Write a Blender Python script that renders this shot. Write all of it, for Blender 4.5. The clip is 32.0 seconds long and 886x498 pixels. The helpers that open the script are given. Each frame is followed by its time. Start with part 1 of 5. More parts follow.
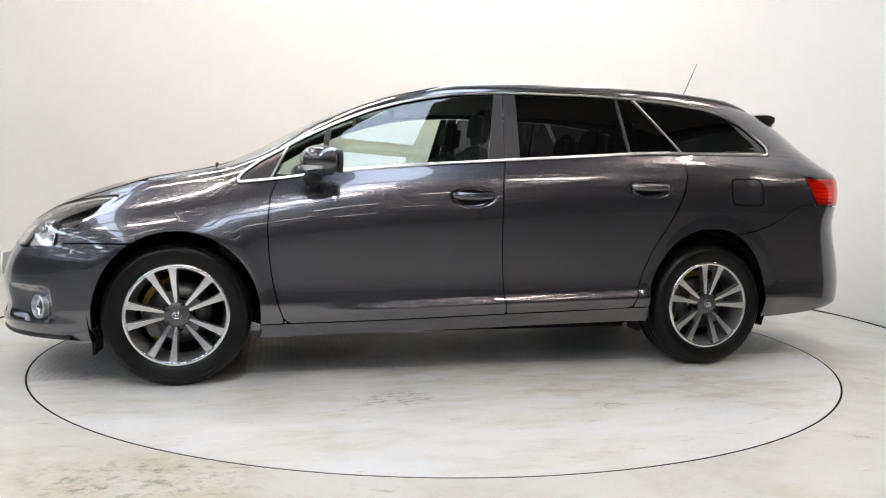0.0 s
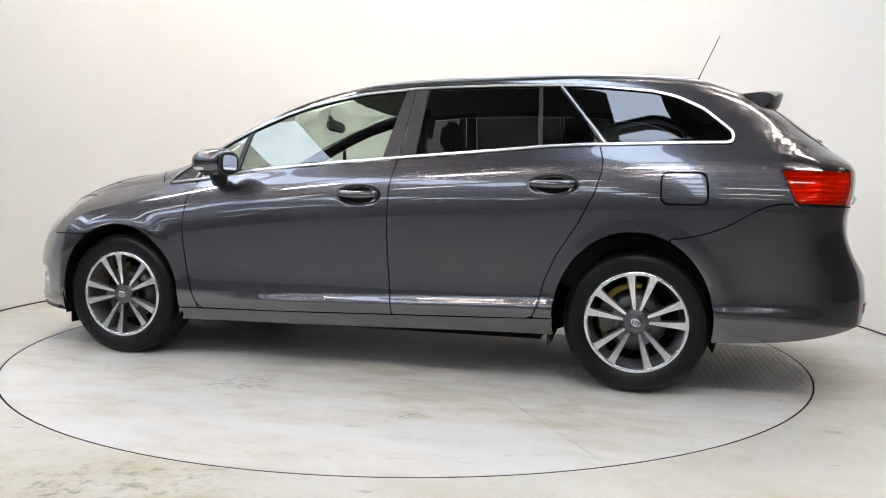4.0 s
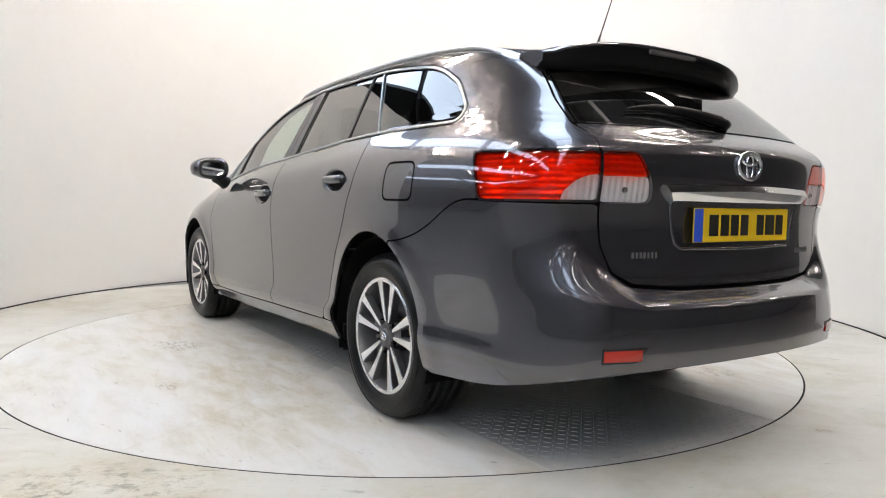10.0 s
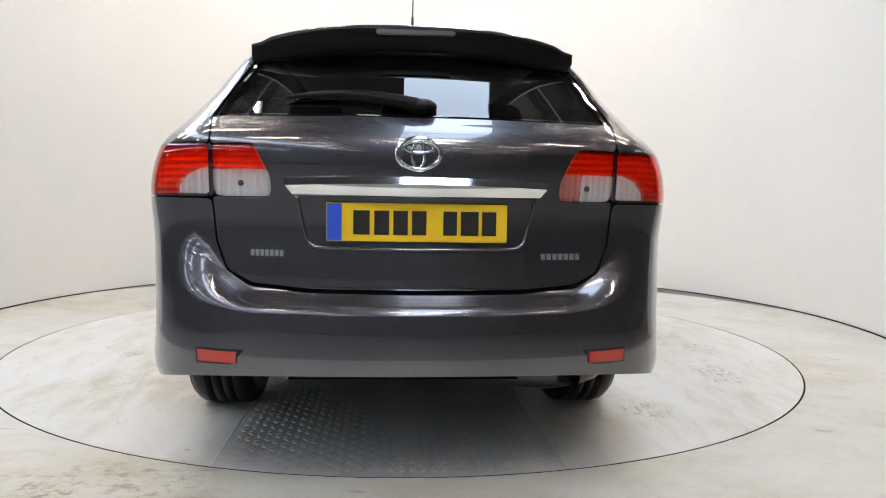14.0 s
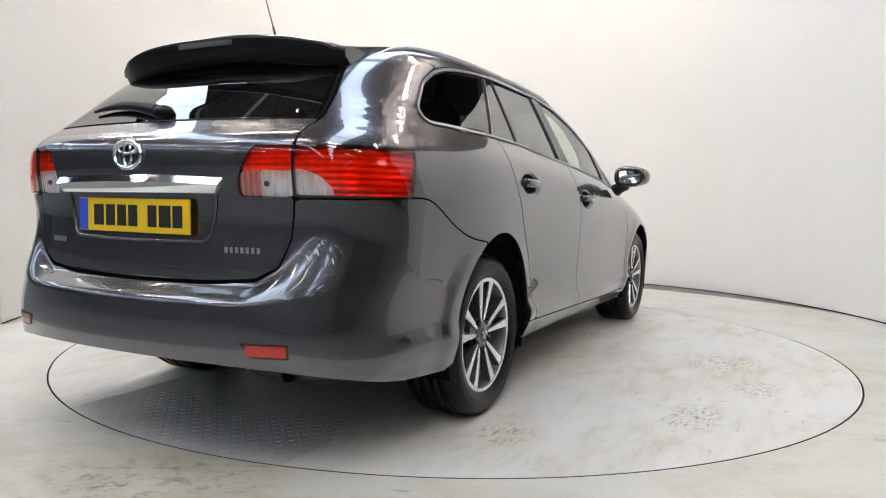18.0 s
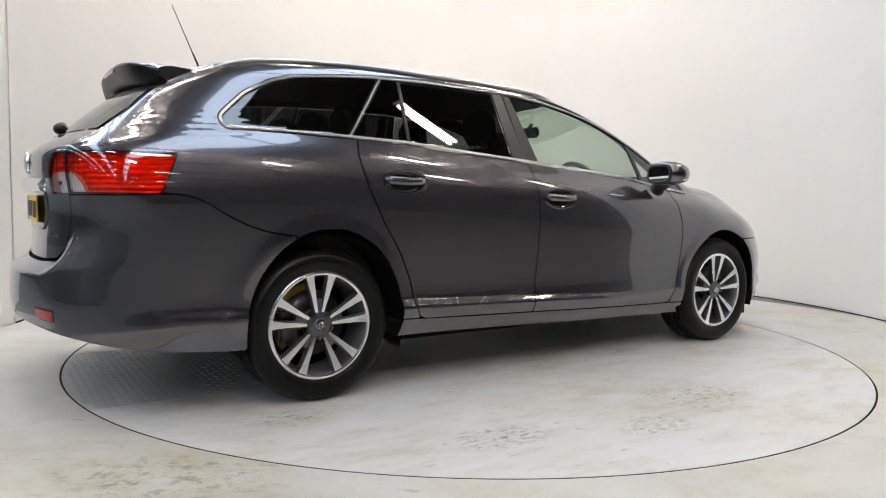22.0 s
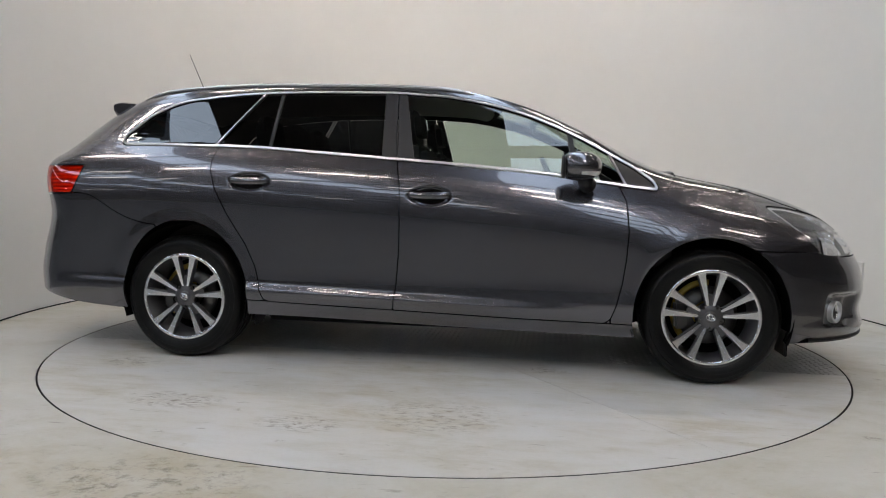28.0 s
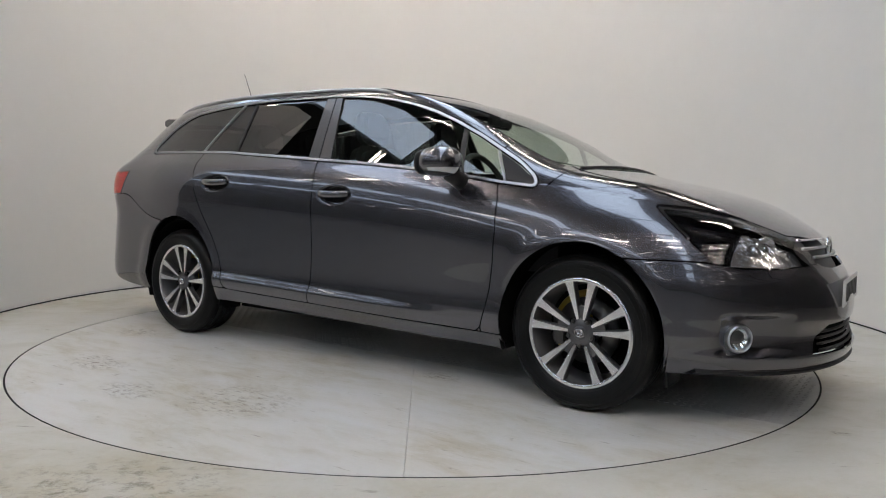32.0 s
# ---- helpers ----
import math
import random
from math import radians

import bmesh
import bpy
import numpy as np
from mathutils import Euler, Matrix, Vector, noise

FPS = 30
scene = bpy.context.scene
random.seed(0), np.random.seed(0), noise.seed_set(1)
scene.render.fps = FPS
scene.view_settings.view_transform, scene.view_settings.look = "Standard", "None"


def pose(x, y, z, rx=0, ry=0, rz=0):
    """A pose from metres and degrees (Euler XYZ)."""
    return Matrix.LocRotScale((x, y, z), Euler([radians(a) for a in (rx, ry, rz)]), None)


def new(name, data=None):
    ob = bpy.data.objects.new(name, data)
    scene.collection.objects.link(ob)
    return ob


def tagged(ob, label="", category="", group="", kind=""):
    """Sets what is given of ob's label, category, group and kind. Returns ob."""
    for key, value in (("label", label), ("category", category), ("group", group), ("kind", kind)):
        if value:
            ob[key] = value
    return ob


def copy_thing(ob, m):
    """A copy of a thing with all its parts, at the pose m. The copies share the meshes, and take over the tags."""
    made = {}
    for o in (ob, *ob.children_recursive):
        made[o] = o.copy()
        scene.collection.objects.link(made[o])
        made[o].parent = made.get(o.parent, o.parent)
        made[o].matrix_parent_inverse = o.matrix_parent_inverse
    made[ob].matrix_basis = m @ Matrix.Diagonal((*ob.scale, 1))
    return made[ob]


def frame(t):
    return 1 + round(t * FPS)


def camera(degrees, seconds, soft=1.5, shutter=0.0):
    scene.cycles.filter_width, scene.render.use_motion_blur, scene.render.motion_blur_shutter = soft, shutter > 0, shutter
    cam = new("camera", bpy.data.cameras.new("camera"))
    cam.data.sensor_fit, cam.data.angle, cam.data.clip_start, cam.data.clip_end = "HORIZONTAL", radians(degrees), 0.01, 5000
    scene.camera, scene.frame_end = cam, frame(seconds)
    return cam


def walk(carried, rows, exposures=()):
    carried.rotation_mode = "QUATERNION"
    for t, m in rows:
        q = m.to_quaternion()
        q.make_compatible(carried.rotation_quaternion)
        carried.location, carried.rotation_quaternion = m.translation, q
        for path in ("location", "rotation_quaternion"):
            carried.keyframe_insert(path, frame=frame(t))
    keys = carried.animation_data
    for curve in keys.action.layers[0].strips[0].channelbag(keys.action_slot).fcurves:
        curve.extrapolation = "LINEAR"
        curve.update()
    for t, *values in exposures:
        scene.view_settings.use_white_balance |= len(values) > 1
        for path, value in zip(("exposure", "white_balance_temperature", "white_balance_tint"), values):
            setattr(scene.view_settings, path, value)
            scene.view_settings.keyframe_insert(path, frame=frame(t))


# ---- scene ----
# ---------------------------------------------------------------- camera
EYE_Y, EYE_Z, PITCH, ROLL = -4.360, 0.868, -4.02, -0.97
PAN = [(0.0, -0.36), (0.5, -0.27), (1.5, -0.32), (2.0, -0.40), (2.5, -1.21), (3.0, -1.89), (3.6, -1.93), (4.6, -2.55),
       (5.5, -2.72), (10.0, -2.72), (15.5, -2.69), (16.5, -1.1), (17.5, 0.27), (18.0, 0.98), (19.5, 1.00), (20.0, 1.46),
       (20.5, 1.79), (23.0, 1.79), (27.0, 1.76), (27.2, 0.92), (27.5, 0.50), (28.0, 0.30), (28.5, -0.54), (29.0, -1.10),
       (29.5, -1.64), (30.5, -1.66), (32.0, -1.67)]
TURN = [(0.0, 192.94), (6.0, 149.53), (9.0, 128.00), (13.0, 98.94), (19.0, 56.64), (23.0, 28.05), (28.0, -8.56), (32.0, -36.69)]
EXPOSE = [(0.0, 0.0), (12.0, 0.0), (13.0, -0.14), (14.0, -0.05), (16.0, -0.05), (18.0, -0.13), (19.0, -0.20), (20.0, -0.02), (21.0, 0.10), (22.0, -0.20),
          (23.0, -0.42), (24.0, -0.52), (26.5, -0.85), (32.0, -0.85)]
BASE, KELVIN, TINT = 0.05, 6860, 10
AXIS_X, AXIS_Y = -0.055, -0.047      # the turntable's axis in the car's own plan

cam = camera(63.86, 32.0, soft=1.05)
walk(cam, [(t, pose(0, EYE_Y, EYE_Z, 90 + PITCH, ROLL, a)) for t, a in PAN],
     exposures=[(t, e + BASE, KELVIN, TINT) for t, e in EXPOSE])


def spline(points, n=800):
    """A natural cubic spline through (x, value) points, as a fine table."""
    p = np.array(sorted(points), float)
    x, y = p[:, 0], p[:, 1]
    h = np.diff(x)
    k = len(x)
    a, b = np.eye(k), np.zeros(k)
    for i in range(1, k - 1):
        a[i, i - 1:i + 2] = h[i - 1], 2 * (h[i - 1] + h[i]), h[i]
        b[i] = 6 * ((y[i + 1] - y[i]) / h[i] - (y[i] - y[i - 1]) / h[i - 1])
    m = np.linalg.solve(a, b)
    q = np.linspace(x[0], x[-1], n)
    i = np.clip(np.searchsorted(x, q) - 1, 0, k - 2)
    u, w = x[i + 1] - q, q - x[i]
    v = m[i] * u ** 3 / (6 * h[i]) + m[i + 1] * w ** 3 / (6 * h[i]) + (y[i] / h[i] - m[i] * h[i] / 6) * u + (y[i + 1] / h[i] - m[i + 1] * h[i] / 6) * w
    return lambda s: np.interp(s, q, v)


turn_at = spline(TURN)
# ---------------------------------------------------------------- light
world = bpy.data.worlds.new("sky")
scene.world = world
world.use_nodes = True
wn = world.node_tree.nodes
sky = wn.new("ShaderNodeTexSky")
sky.sky_type, sky.sun_disc, sky.sun_elevation, sky.sun_rotation = "NISHITA", False, radians(40), radians(200)
world.node_tree.links.new(sky.outputs[0], wn["Background"].inputs[0])
wn["Background"].inputs[1].default_value = 0.10

HALL_H = 6.2

# ---------------------------------------------------------------- materials
def mat(name, colour, rough=0.5, metal=0.0, coat=0.0, spec=0.5, vary=0.0, scale=3.0, bump=0.0, bump_scale=60.0, transmission=0.0, ior=1.45, emit=None, strength=0.0, rough_vary=0.0):
    """A node material: a base colour that varies at two scales, and fine relief."""
    m = bpy.data.materials.new(name)
    m.use_nodes = True
    nt = m.node_tree
    b = nt.nodes["Principled BSDF"]
    b.inputs["Base Color"].default_value = (*colour, 1)
    b.inputs["Roughness"].default_value = rough
    b.inputs["Metallic"].default_value = metal
    b.inputs["Coat Weight"].default_value = coat
    b.inputs["Coat Roughness"].default_value = 0.03
    b.inputs["Specular IOR Level"].default_value = spec
    b.inputs["Transmission Weight"].default_value = transmission
    b.inputs["IOR"].default_value = ior
    tc = nt.nodes.new("ShaderNodeTexCoord")
    if vary:
        n1, n2 = nt.nodes.new("ShaderNodeTexNoise"), nt.nodes.new("ShaderNodeTexNoise")
        n1.inputs["Scale"].default_value, n2.inputs["Scale"].default_value = scale, scale * 14
        n1.inputs["Detail"].default_value = n2.inputs["Detail"].default_value = 4
        add = nt.nodes.new("ShaderNodeMath")
        add.operation = "MULTIPLY_ADD"
        add.inputs[1].default_value = 0.35
        ramp = nt.nodes.new("ShaderNodeMapRange")
        ramp.inputs[1].default_value, ramp.inputs[2].default_value = 0.4, 0.95
        ramp.inputs[3].default_value, ramp.inputs[4].default_value = 1 - vary, 1 + vary * 0.5
        mix = nt.nodes.new("ShaderNodeVectorMath")
        mix.operation = "SCALE"
        mix.inputs[0].default_value = colour
        for n in (n1, n2):
            nt.links.new(tc.outputs["Object"], n.inputs["Vector"])
        nt.links.new(n2.outputs["Fac"], add.inputs[0])
        nt.links.new(n1.outputs["Fac"], add.inputs[2])
        nt.links.new(add.outputs[0], ramp.inputs[0])
        nt.links.new(ramp.outputs[0], mix.inputs[3])
        nt.links.new(mix.outputs[0], b.inputs["Base Color"])
        if rough_vary:
            r = nt.nodes.new("ShaderNodeMapRange")
            r.inputs[3].default_value, r.inputs[4].default_value = rough - rough_vary, rough + rough_vary
            nt.links.new(n1.outputs["Fac"], r.inputs[0])
            nt.links.new(r.outputs[0], b.inputs["Roughness"])
    if bump:
        n3 = nt.nodes.new("ShaderNodeTexNoise")
        n3.inputs["Scale"].default_value, n3.inputs["Detail"].default_value = bump_scale, 5
        bp = nt.nodes.new("ShaderNodeBump")
        bp.inputs["Strength"].default_value, bp.inputs["Distance"].default_value = bump, 0.01
        nt.links.new(tc.outputs["Object"], n3.inputs["Vector"])
        nt.links.new(n3.outputs["Fac"], bp.inputs["Height"])
        nt.links.new(bp.outputs[0], b.inputs["Normal"])
    if emit:
        b.inputs["Emission Color"].default_value = (*emit, 1)
        b.inputs["Emission Strength"].default_value = strength
    return m


def paint_material():
    """Dark grey metallic paint with fine flakes under a clear coat."""
    m = mat("grey metallic paint", (0.075, 0.075, 0.082), rough=0.27, metal=0.85, coat=1.0)
    nt = m.node_tree
    b = nt.nodes["Principled BSDF"]
    tc = nt.nodes.new("ShaderNodeTexCoord")
    n = nt.nodes.new("ShaderNodeTexNoise")
    n.inputs["Scale"].default_value, n.inputs["Detail"].default_value = 1400, 1
    r = nt.nodes.new("ShaderNodeMapRange")
    r.inputs[3].default_value, r.inputs[4].default_value = 0.7, 1.35
    mix = nt.nodes.new("ShaderNodeVectorMath")
    mix.operation = "SCALE"
    mix.inputs[0].default_value = (0.098, 0.096, 0.107)
    nt.links.new(tc.outputs["Object"], n.inputs["Vector"])
    nt.links.new(n.outputs["Fac"], r.inputs[0])
    nt.links.new(r.outputs[0], mix.inputs[3])
    nt.links.new(mix.outputs[0], b.inputs["Base Color"])
    # faint orange peel in the clear coat
    n2 = nt.nodes.new("ShaderNodeTexNoise")
    n2.inputs["Scale"].default_value, n2.inputs["Detail"].default_value = 30, 2
    bp = nt.nodes.new("ShaderNodeBump")
    bp.inputs["Strength"].default_value, bp.inputs["Distance"].default_value = 0.004, 0.004
    nt.links.new(tc.outputs["Object"], n2.inputs["Vector"])
    nt.links.new(n2.outputs["Fac"], bp.inputs["Height"])
    nt.links.new(bp.outputs[0], b.inputs["Coat Normal"])
    b.inputs["Coat IOR"].default_value = 1.64
    b.inputs["Coat Roughness"].default_value = 0.0
    return m


def glass_material(name, tint, rough=0.0):
    """Window glass: a mirror-like surface, stronger at a slant, over a tinted see-through sheet."""
    m = bpy.data.materials.new(name)
    m.use_nodes = True
    nt = m.node_tree
    nt.nodes.clear()
    out = nt.nodes.new("ShaderNodeOutputMaterial")
    mix, tr, gl, lw = (nt.nodes.new(k) for k in ("ShaderNodeMixShader", "ShaderNodeBsdfTransparent", "ShaderNodeBsdfGlossy", "ShaderNodeLayerWeight"))
    lw.inputs[0].default_value = 0.5
    pw, ma = nt.nodes.new("ShaderNodeMath"), nt.nodes.new("ShaderNodeMath")
    pw.operation, ma.operation = "POWER", "MULTIPLY_ADD"
    pw.inputs[1].default_value, ma.inputs[1].default_value, ma.inputs[2].default_value = 4.0, 0.88, 0.075
    tr.inputs[0].default_value = (*tint, 1)
    gl.inputs["Roughness"].default_value = rough
    gl.inputs[0].default_value = (1, 1, 1, 1)
    nt.links.new(lw.outputs["Facing"], pw.inputs[0])
    nt.links.new(pw.outputs[0], ma.inputs[0])
    nt.links.new(ma.outputs[0], mix.inputs[0])
    nt.links.new(tr.outputs[0], mix.inputs[1])
    nt.links.new(gl.outputs[0], mix.inputs[2])
    nt.links.new(mix.outputs[0], out.inputs[0])
    return m


def floor_material(name, base, dirt, amount, streak_turn=0.0, scale=1.0, stains=(), stretch_y=2.6):
    """Painted concrete: pale grey paint, patches of ochre dirt, tyre scuffs and specks."""
    m = bpy.data.materials.new(name)
    m.use_nodes = True
    nt = m.node_tree
    N, L = nt.nodes, nt.links
    b = N["Principled BSDF"]
    tc = N.new("ShaderNodeTexCoord")
    mp = N.new("ShaderNodeMapping")
    mp.inputs["Rotation"].default_value[2] = streak_turn
    mp.inputs["Scale"].default_value = (scale, scale * stretch_y, scale)
    L.new(tc.outputs["Object"], mp.inputs[0])

    def tex(src, s, detail, rough=0.6, dist=0.0):
        n = N.new("ShaderNodeTexNoise")
        n.inputs["Scale"].default_value, n.inputs["Detail"].default_value, n.inputs["Roughness"].default_value, n.inputs["Distortion"].default_value = s, detail, rough, dist
        L.new(src, n.inputs["Vector"])
        return n.outputs["Fac"]

    def rng(src, a, c, lo=0.0, hi=1.0):
        r = N.new("ShaderNodeMapRange")
        r.inputs[1].default_value, r.inputs[2].default_value, r.inputs[3].default_value, r.inputs[4].default_value = a, c, lo, hi
        L.new(src, r.inputs[0])
        return r.outputs[0]

    def mul(a, c):
        r = N.new("ShaderNodeMath")
        r.operation = "MULTIPLY"
        L.new(a, r.inputs[0])
        if isinstance(c, float):
            r.inputs[1].default_value = c
        else:
            L.new(c, r.inputs[1])
        return r.outputs[0]

    def blend(fac, a, c):
        r = N.new("ShaderNodeMix")
        r.data_type = "RGBA"
        L.new(fac, r.inputs[0])
        for i, v in ((6, a), (7, c)):
            if isinstance(v, tuple):
                r.inputs[i].default_value = (*v, 1)
            else:
                L.new(v, r.inputs[i])
        return r.outputs[2]
    big = tex(mp.outputs[0], 1.1, 6, 0.62, 0.6)
    mid = tex(mp.outputs[0], 4.0, 8, 0.7, 0.4)
    fine = tex(tc.outputs["Object"], 60, 6, 0.7)
    grain = tex(mp.outputs[0], 22, 8, 0.75, 0.3)
    spots = tex(tc.outputs["Object"], 9, 3, 0.5)
    c = blend(rng(big, 0.35, 0.7), base, (base[0] * 0.90, base[1] * 0.865, base[2] * 0.77))
    c = blend(mul(mul(rng(mid, 0.46, 0.70), rng(big, 0.38, 0.62)), float(amount)), c, dirt)
    c = blend(mul(mul(rng(grain, 0.56, 0.66), rng(big, 0.52, 0.62)), 0.7 * amount), c, tuple(v * 0.55 for v in dirt))
    c = blend(mul(rng(spots, 0.72, 0.76), 0.55), c, tuple(v * 0.5 for v in dirt))
    # single stains: x, y, radius, stretch along x, strength
    for sx, sy, sr, stretch, k in stains:
        mp2 = N.new("ShaderNodeMapping")
        mp2.vector_type = "TEXTURE"
        mp2.inputs["Location"].default_value = (sx, sy, 0)
        mp2.inputs["Scale"].default_value = (sr * stretch, sr, 1)
        L.new(tc.outputs["Object"], mp2.inputs[0])
        g = N.new("ShaderNodeTexGradient")
        g.gradient_type = "SPHERICAL"
        L.new(mp2.outputs[0], g.inputs[0])
        if k > 0.6:                  # dark crusted spots
            spot = mul(mul(rng(g.outputs["Fac"], 0.0, 0.45), rng(grain, 0.47, 0.60)), rng(tex(tc.outputs["Object"], 13, 5, 0.65, 1.2), 0.40, 0.56))
            c = blend(mul(spot, min(1.0, k * 1.1)), c, tuple(v * 0.36 for v in dirt))
        else:                        # broad ochre smears with a few darker scuffs
            halo = mul(rng(g.outputs["Fac"], 0.0, 0.8), rng(mid, 0.36, 0.62))
            c = blend(mul(halo, k * 0.85), c, tuple(v * 1.12 for v in dirt))
            c = blend(mul(mul(halo, rng(grain, 0.55, 0.64)), k * 0.6), c, tuple(v * 0.5 for v in dirt))
    c = blend(rng(fine, 0.3, 0.75, 0.0, 0.16), c, tuple(v * 0.6 for v in base))
    # fibrous scratches, in patches
    mp3 = N.new("ShaderNodeMapping")
    mp3.inputs["Rotation"].default_value[2] = streak_turn + 0.35
    mp3.inputs["Scale"].default_value = (7.0, 48.0, 1.0)
    L.new(tc.outputs["Object"], mp3.inputs[0])
    c = blend(mul(mul(rng(tex(mp3.outputs[0], 1.0, 5, 0.65, 0.5), 0.60, 0.68), rng(spots, 0.52, 0.62)), 0.55), c, tuple(v * 0.4 for v in dirt))
    L.new(c, b.inputs["Base Color"])
    L.new(rng(mid, 0.3, 0.7, 0.30, 0.52), b.inputs["Roughness"])
    bp = N.new("ShaderNodeBump")
    bp.inputs["Strength"].default_value, bp.inputs["Distance"].default_value = 0.12, 0.004
    L.new(grain, bp.inputs["Height"])
    L.new(bp.outputs[0], b.inputs["Normal"])
    return m


STAINS = [(0.47, 1.25, 0.15, 1.5, 0.85), (-0.42, 1.51, 0.07, 1.5, 0.8), (1.07, 1.10, 0.2, 1.3, 0.5), (-0.06, 1.15, 0.35, 1.8, 0.4), (-0.59, 1.17, 0.3, 1.8, 0.5), (0.0, 0.85, 0.35, 4.0, 0.5),
          (0.20, -1.55, 0.26, 1.2, 0.7), (-0.92, -1.55, 0.14, 1.8, 0.85), (-0.04, -1.20, 0.3, 2.0, 0.45), (1.24, -1.50, 0.24, 1.3, 0.6), (-0.30, -1.75, 0.12, 1.8, 0.8), (-1.2, 0.95, 0.25, 1.4, 0.5),
          (0.05, -1.55, 0.30, 2.0, 0.5), (-0.85, 1.25, 0.45, 1.8, 0.5), (0.95, 1.25, 0.30, 1.3, 0.45), (-1.49, -0.96, 0.12, 1.5, 0.8), (0.63, -0.68, 0.08, 1.6, 0.85), (0.0, -0.8, 0.3, 4.0, 0.35)]
def ribbed(m, axis, period, deep, dark, cross):
    """Moulded ribs inside a lamp: a wave in the relief, its hollows weakly shaded in the colour."""
    nt = m.node_tree
    b = nt.nodes["Principled BSDF"]
    tc, w, bp = nt.nodes.new("ShaderNodeTexCoord"), nt.nodes.new("ShaderNodeTexWave"), nt.nodes.new("ShaderNodeBump")
    w.wave_type, w.bands_direction, w.wave_profile = "BANDS", axis, "SIN"
    w.inputs["Scale"].default_value, w.inputs["Distortion"].default_value = 2 * math.pi / (20 * period), 0.0
    bp.inputs["Strength"].default_value, bp.inputs["Distance"].default_value = 1.0, deep
    nt.links.new(tc.outputs["Object"], w.inputs["Vector"])
    # facets across the ribs, unevenly strong
    w2, nz, ad = nt.nodes.new("ShaderNodeTexWave"), nt.nodes.new("ShaderNodeTexNoise"), nt.nodes.new("ShaderNodeMath")
    w2.wave_type, w2.bands_direction, w2.wave_profile = "BANDS", "Y" if axis == "Z" else "Z", "SIN"
    w2.inputs["Scale"].default_value = 2 * math.pi / (20 * cross)
    nz.inputs["Scale"].default_value, nz.inputs["Detail"].default_value = 24, 2
    ad.operation = "MULTIPLY_ADD"
    nt.links.new(tc.outputs["Object"], w2.inputs["Vector"])
    nt.links.new(tc.outputs["Object"], nz.inputs["Vector"])
    nt.links.new(w2.outputs["Fac"], ad.inputs[0])
    nt.links.new(nz.outputs["Fac"], ad.inputs[1])
    nt.links.new(w.outputs["Fac"], ad.inputs[2])
    nt.links.new(ad.outputs[0], bp.inputs["Height"])
    nt.links.new(bp.outputs[0], b.inputs["Normal"])
    r = nt.nodes.new("ShaderNodeMapRange")
    r.inputs[3].default_value, r.inputs[4].default_value = dark, 1.0
    mix = nt.nodes.new("ShaderNodeVectorMath")
    mix.operation = "SCALE"
    mix.inputs[0].default_value = b.inputs["Base Color"].default_value[:3]
    nt.links.new(w.outputs["Fac"], r.inputs[0])
    nt.links.new(r.outputs[0], mix.inputs[3])
    nt.links.new(mix.outputs[0], b.inputs["Base Color"])
    return m


PAINT = paint_material()
GLASS_SIDE = glass_material("clear tinted glass", (0.72, 0.80, 0.74))
GLASS_DARK = glass_material("privacy glass", (0.10, 0.105, 0.11))
GLASS_LAMP = glass_material("clear lamp lens", (0.93, 0.93, 0.93))
GLASS_RED = glass_material("red lamp lens", (0.98, 0.24, 0.12))
CHROME = mat("chrome", (0.82, 0.83, 0.84), rough=0.08, metal=1.0)
SATIN = mat("satin chrome trim", (0.55, 0.56, 0.58), rough=0.30, metal=1.0)
ALLOY = mat("machined alloy", (0.80, 0.80, 0.81), rough=0.25, metal=1.0, vary=0.06, scale=20)
ALLOY_BARREL = mat("grey alloy barrel", (0.20, 0.20, 0.205), rough=0.32, metal=0.5)
ALLOY_DARK = mat("dark grey alloy paint", (0.10, 0.10, 0.105), rough=0.3, metal=0.6, coat=0.6)
RUBBER = mat("tyre rubber", (0.006, 0.006, 0.006), rough=0.30, spec=0.24, vary=0.3, scale=8, bump=0.15, bump_scale=120)
PLASTIC = mat("black plastic", (0.012, 0.012, 0.013), rough=0.45, bump=0.05, bump_scale=400)
GLOSS_BLACK = mat("gloss black", (0.008, 0.008, 0.009), rough=0.08, coat=1.0)
PILLAR = mat("satin black pillar trim", (0.030, 0.030, 0.032), rough=0.34, coat=0.3)
DARK = mat("black of underbody and shaded gaps", (0.005, 0.005, 0.005), rough=0.9, spec=0.1)
STEEL = mat("brake disc steel", (0.11, 0.108, 0.105), rough=0.35, metal=1.0, vary=0.15, scale=30)
GOLD = mat("yellow brake caliper dust shield", (0.50, 0.36, 0.08), rough=0.4, metal=0.6, vary=0.2, scale=20)
FABRIC = mat("dark grey seat cloth", (0.028, 0.028, 0.030), rough=0.9, vary=0.3, scale=20, bump=0.2, bump_scale=500)
TRIM_IN = mat("dark interior plastic", (0.030, 0.029, 0.029), rough=0.6)
TRIM_GREY = mat("pale grey headlining", (0.42, 0.41, 0.39), rough=0.9, vary=0.1, scale=30)
RED_BODY = ribbed(mat("red lamp reflector", (0.95, 0.17, 0.065), rough=0.18, metal=0.4), "Z", 0.020, 0.005, 0.72, 0.030)
RED_PLASTIC = mat("red reflector plastic", (0.42, 0.026, 0.014), rough=0.15, coat=1.0, bump=0.2, bump_scale=300)
SILVER_IN = ribbed(mat("silver lamp reflector", (0.88, 0.88, 0.88), rough=0.20, metal=0.25), "Y", 0.020, 0.003, 0.94, 0.045)
FOG_RED = ribbed(mat("dull red fog lamp reflector", (0.66, 0.24, 0.21), rough=0.2, metal=0.0), "Y", 0.020, 0.006, 0.8, 0.045)
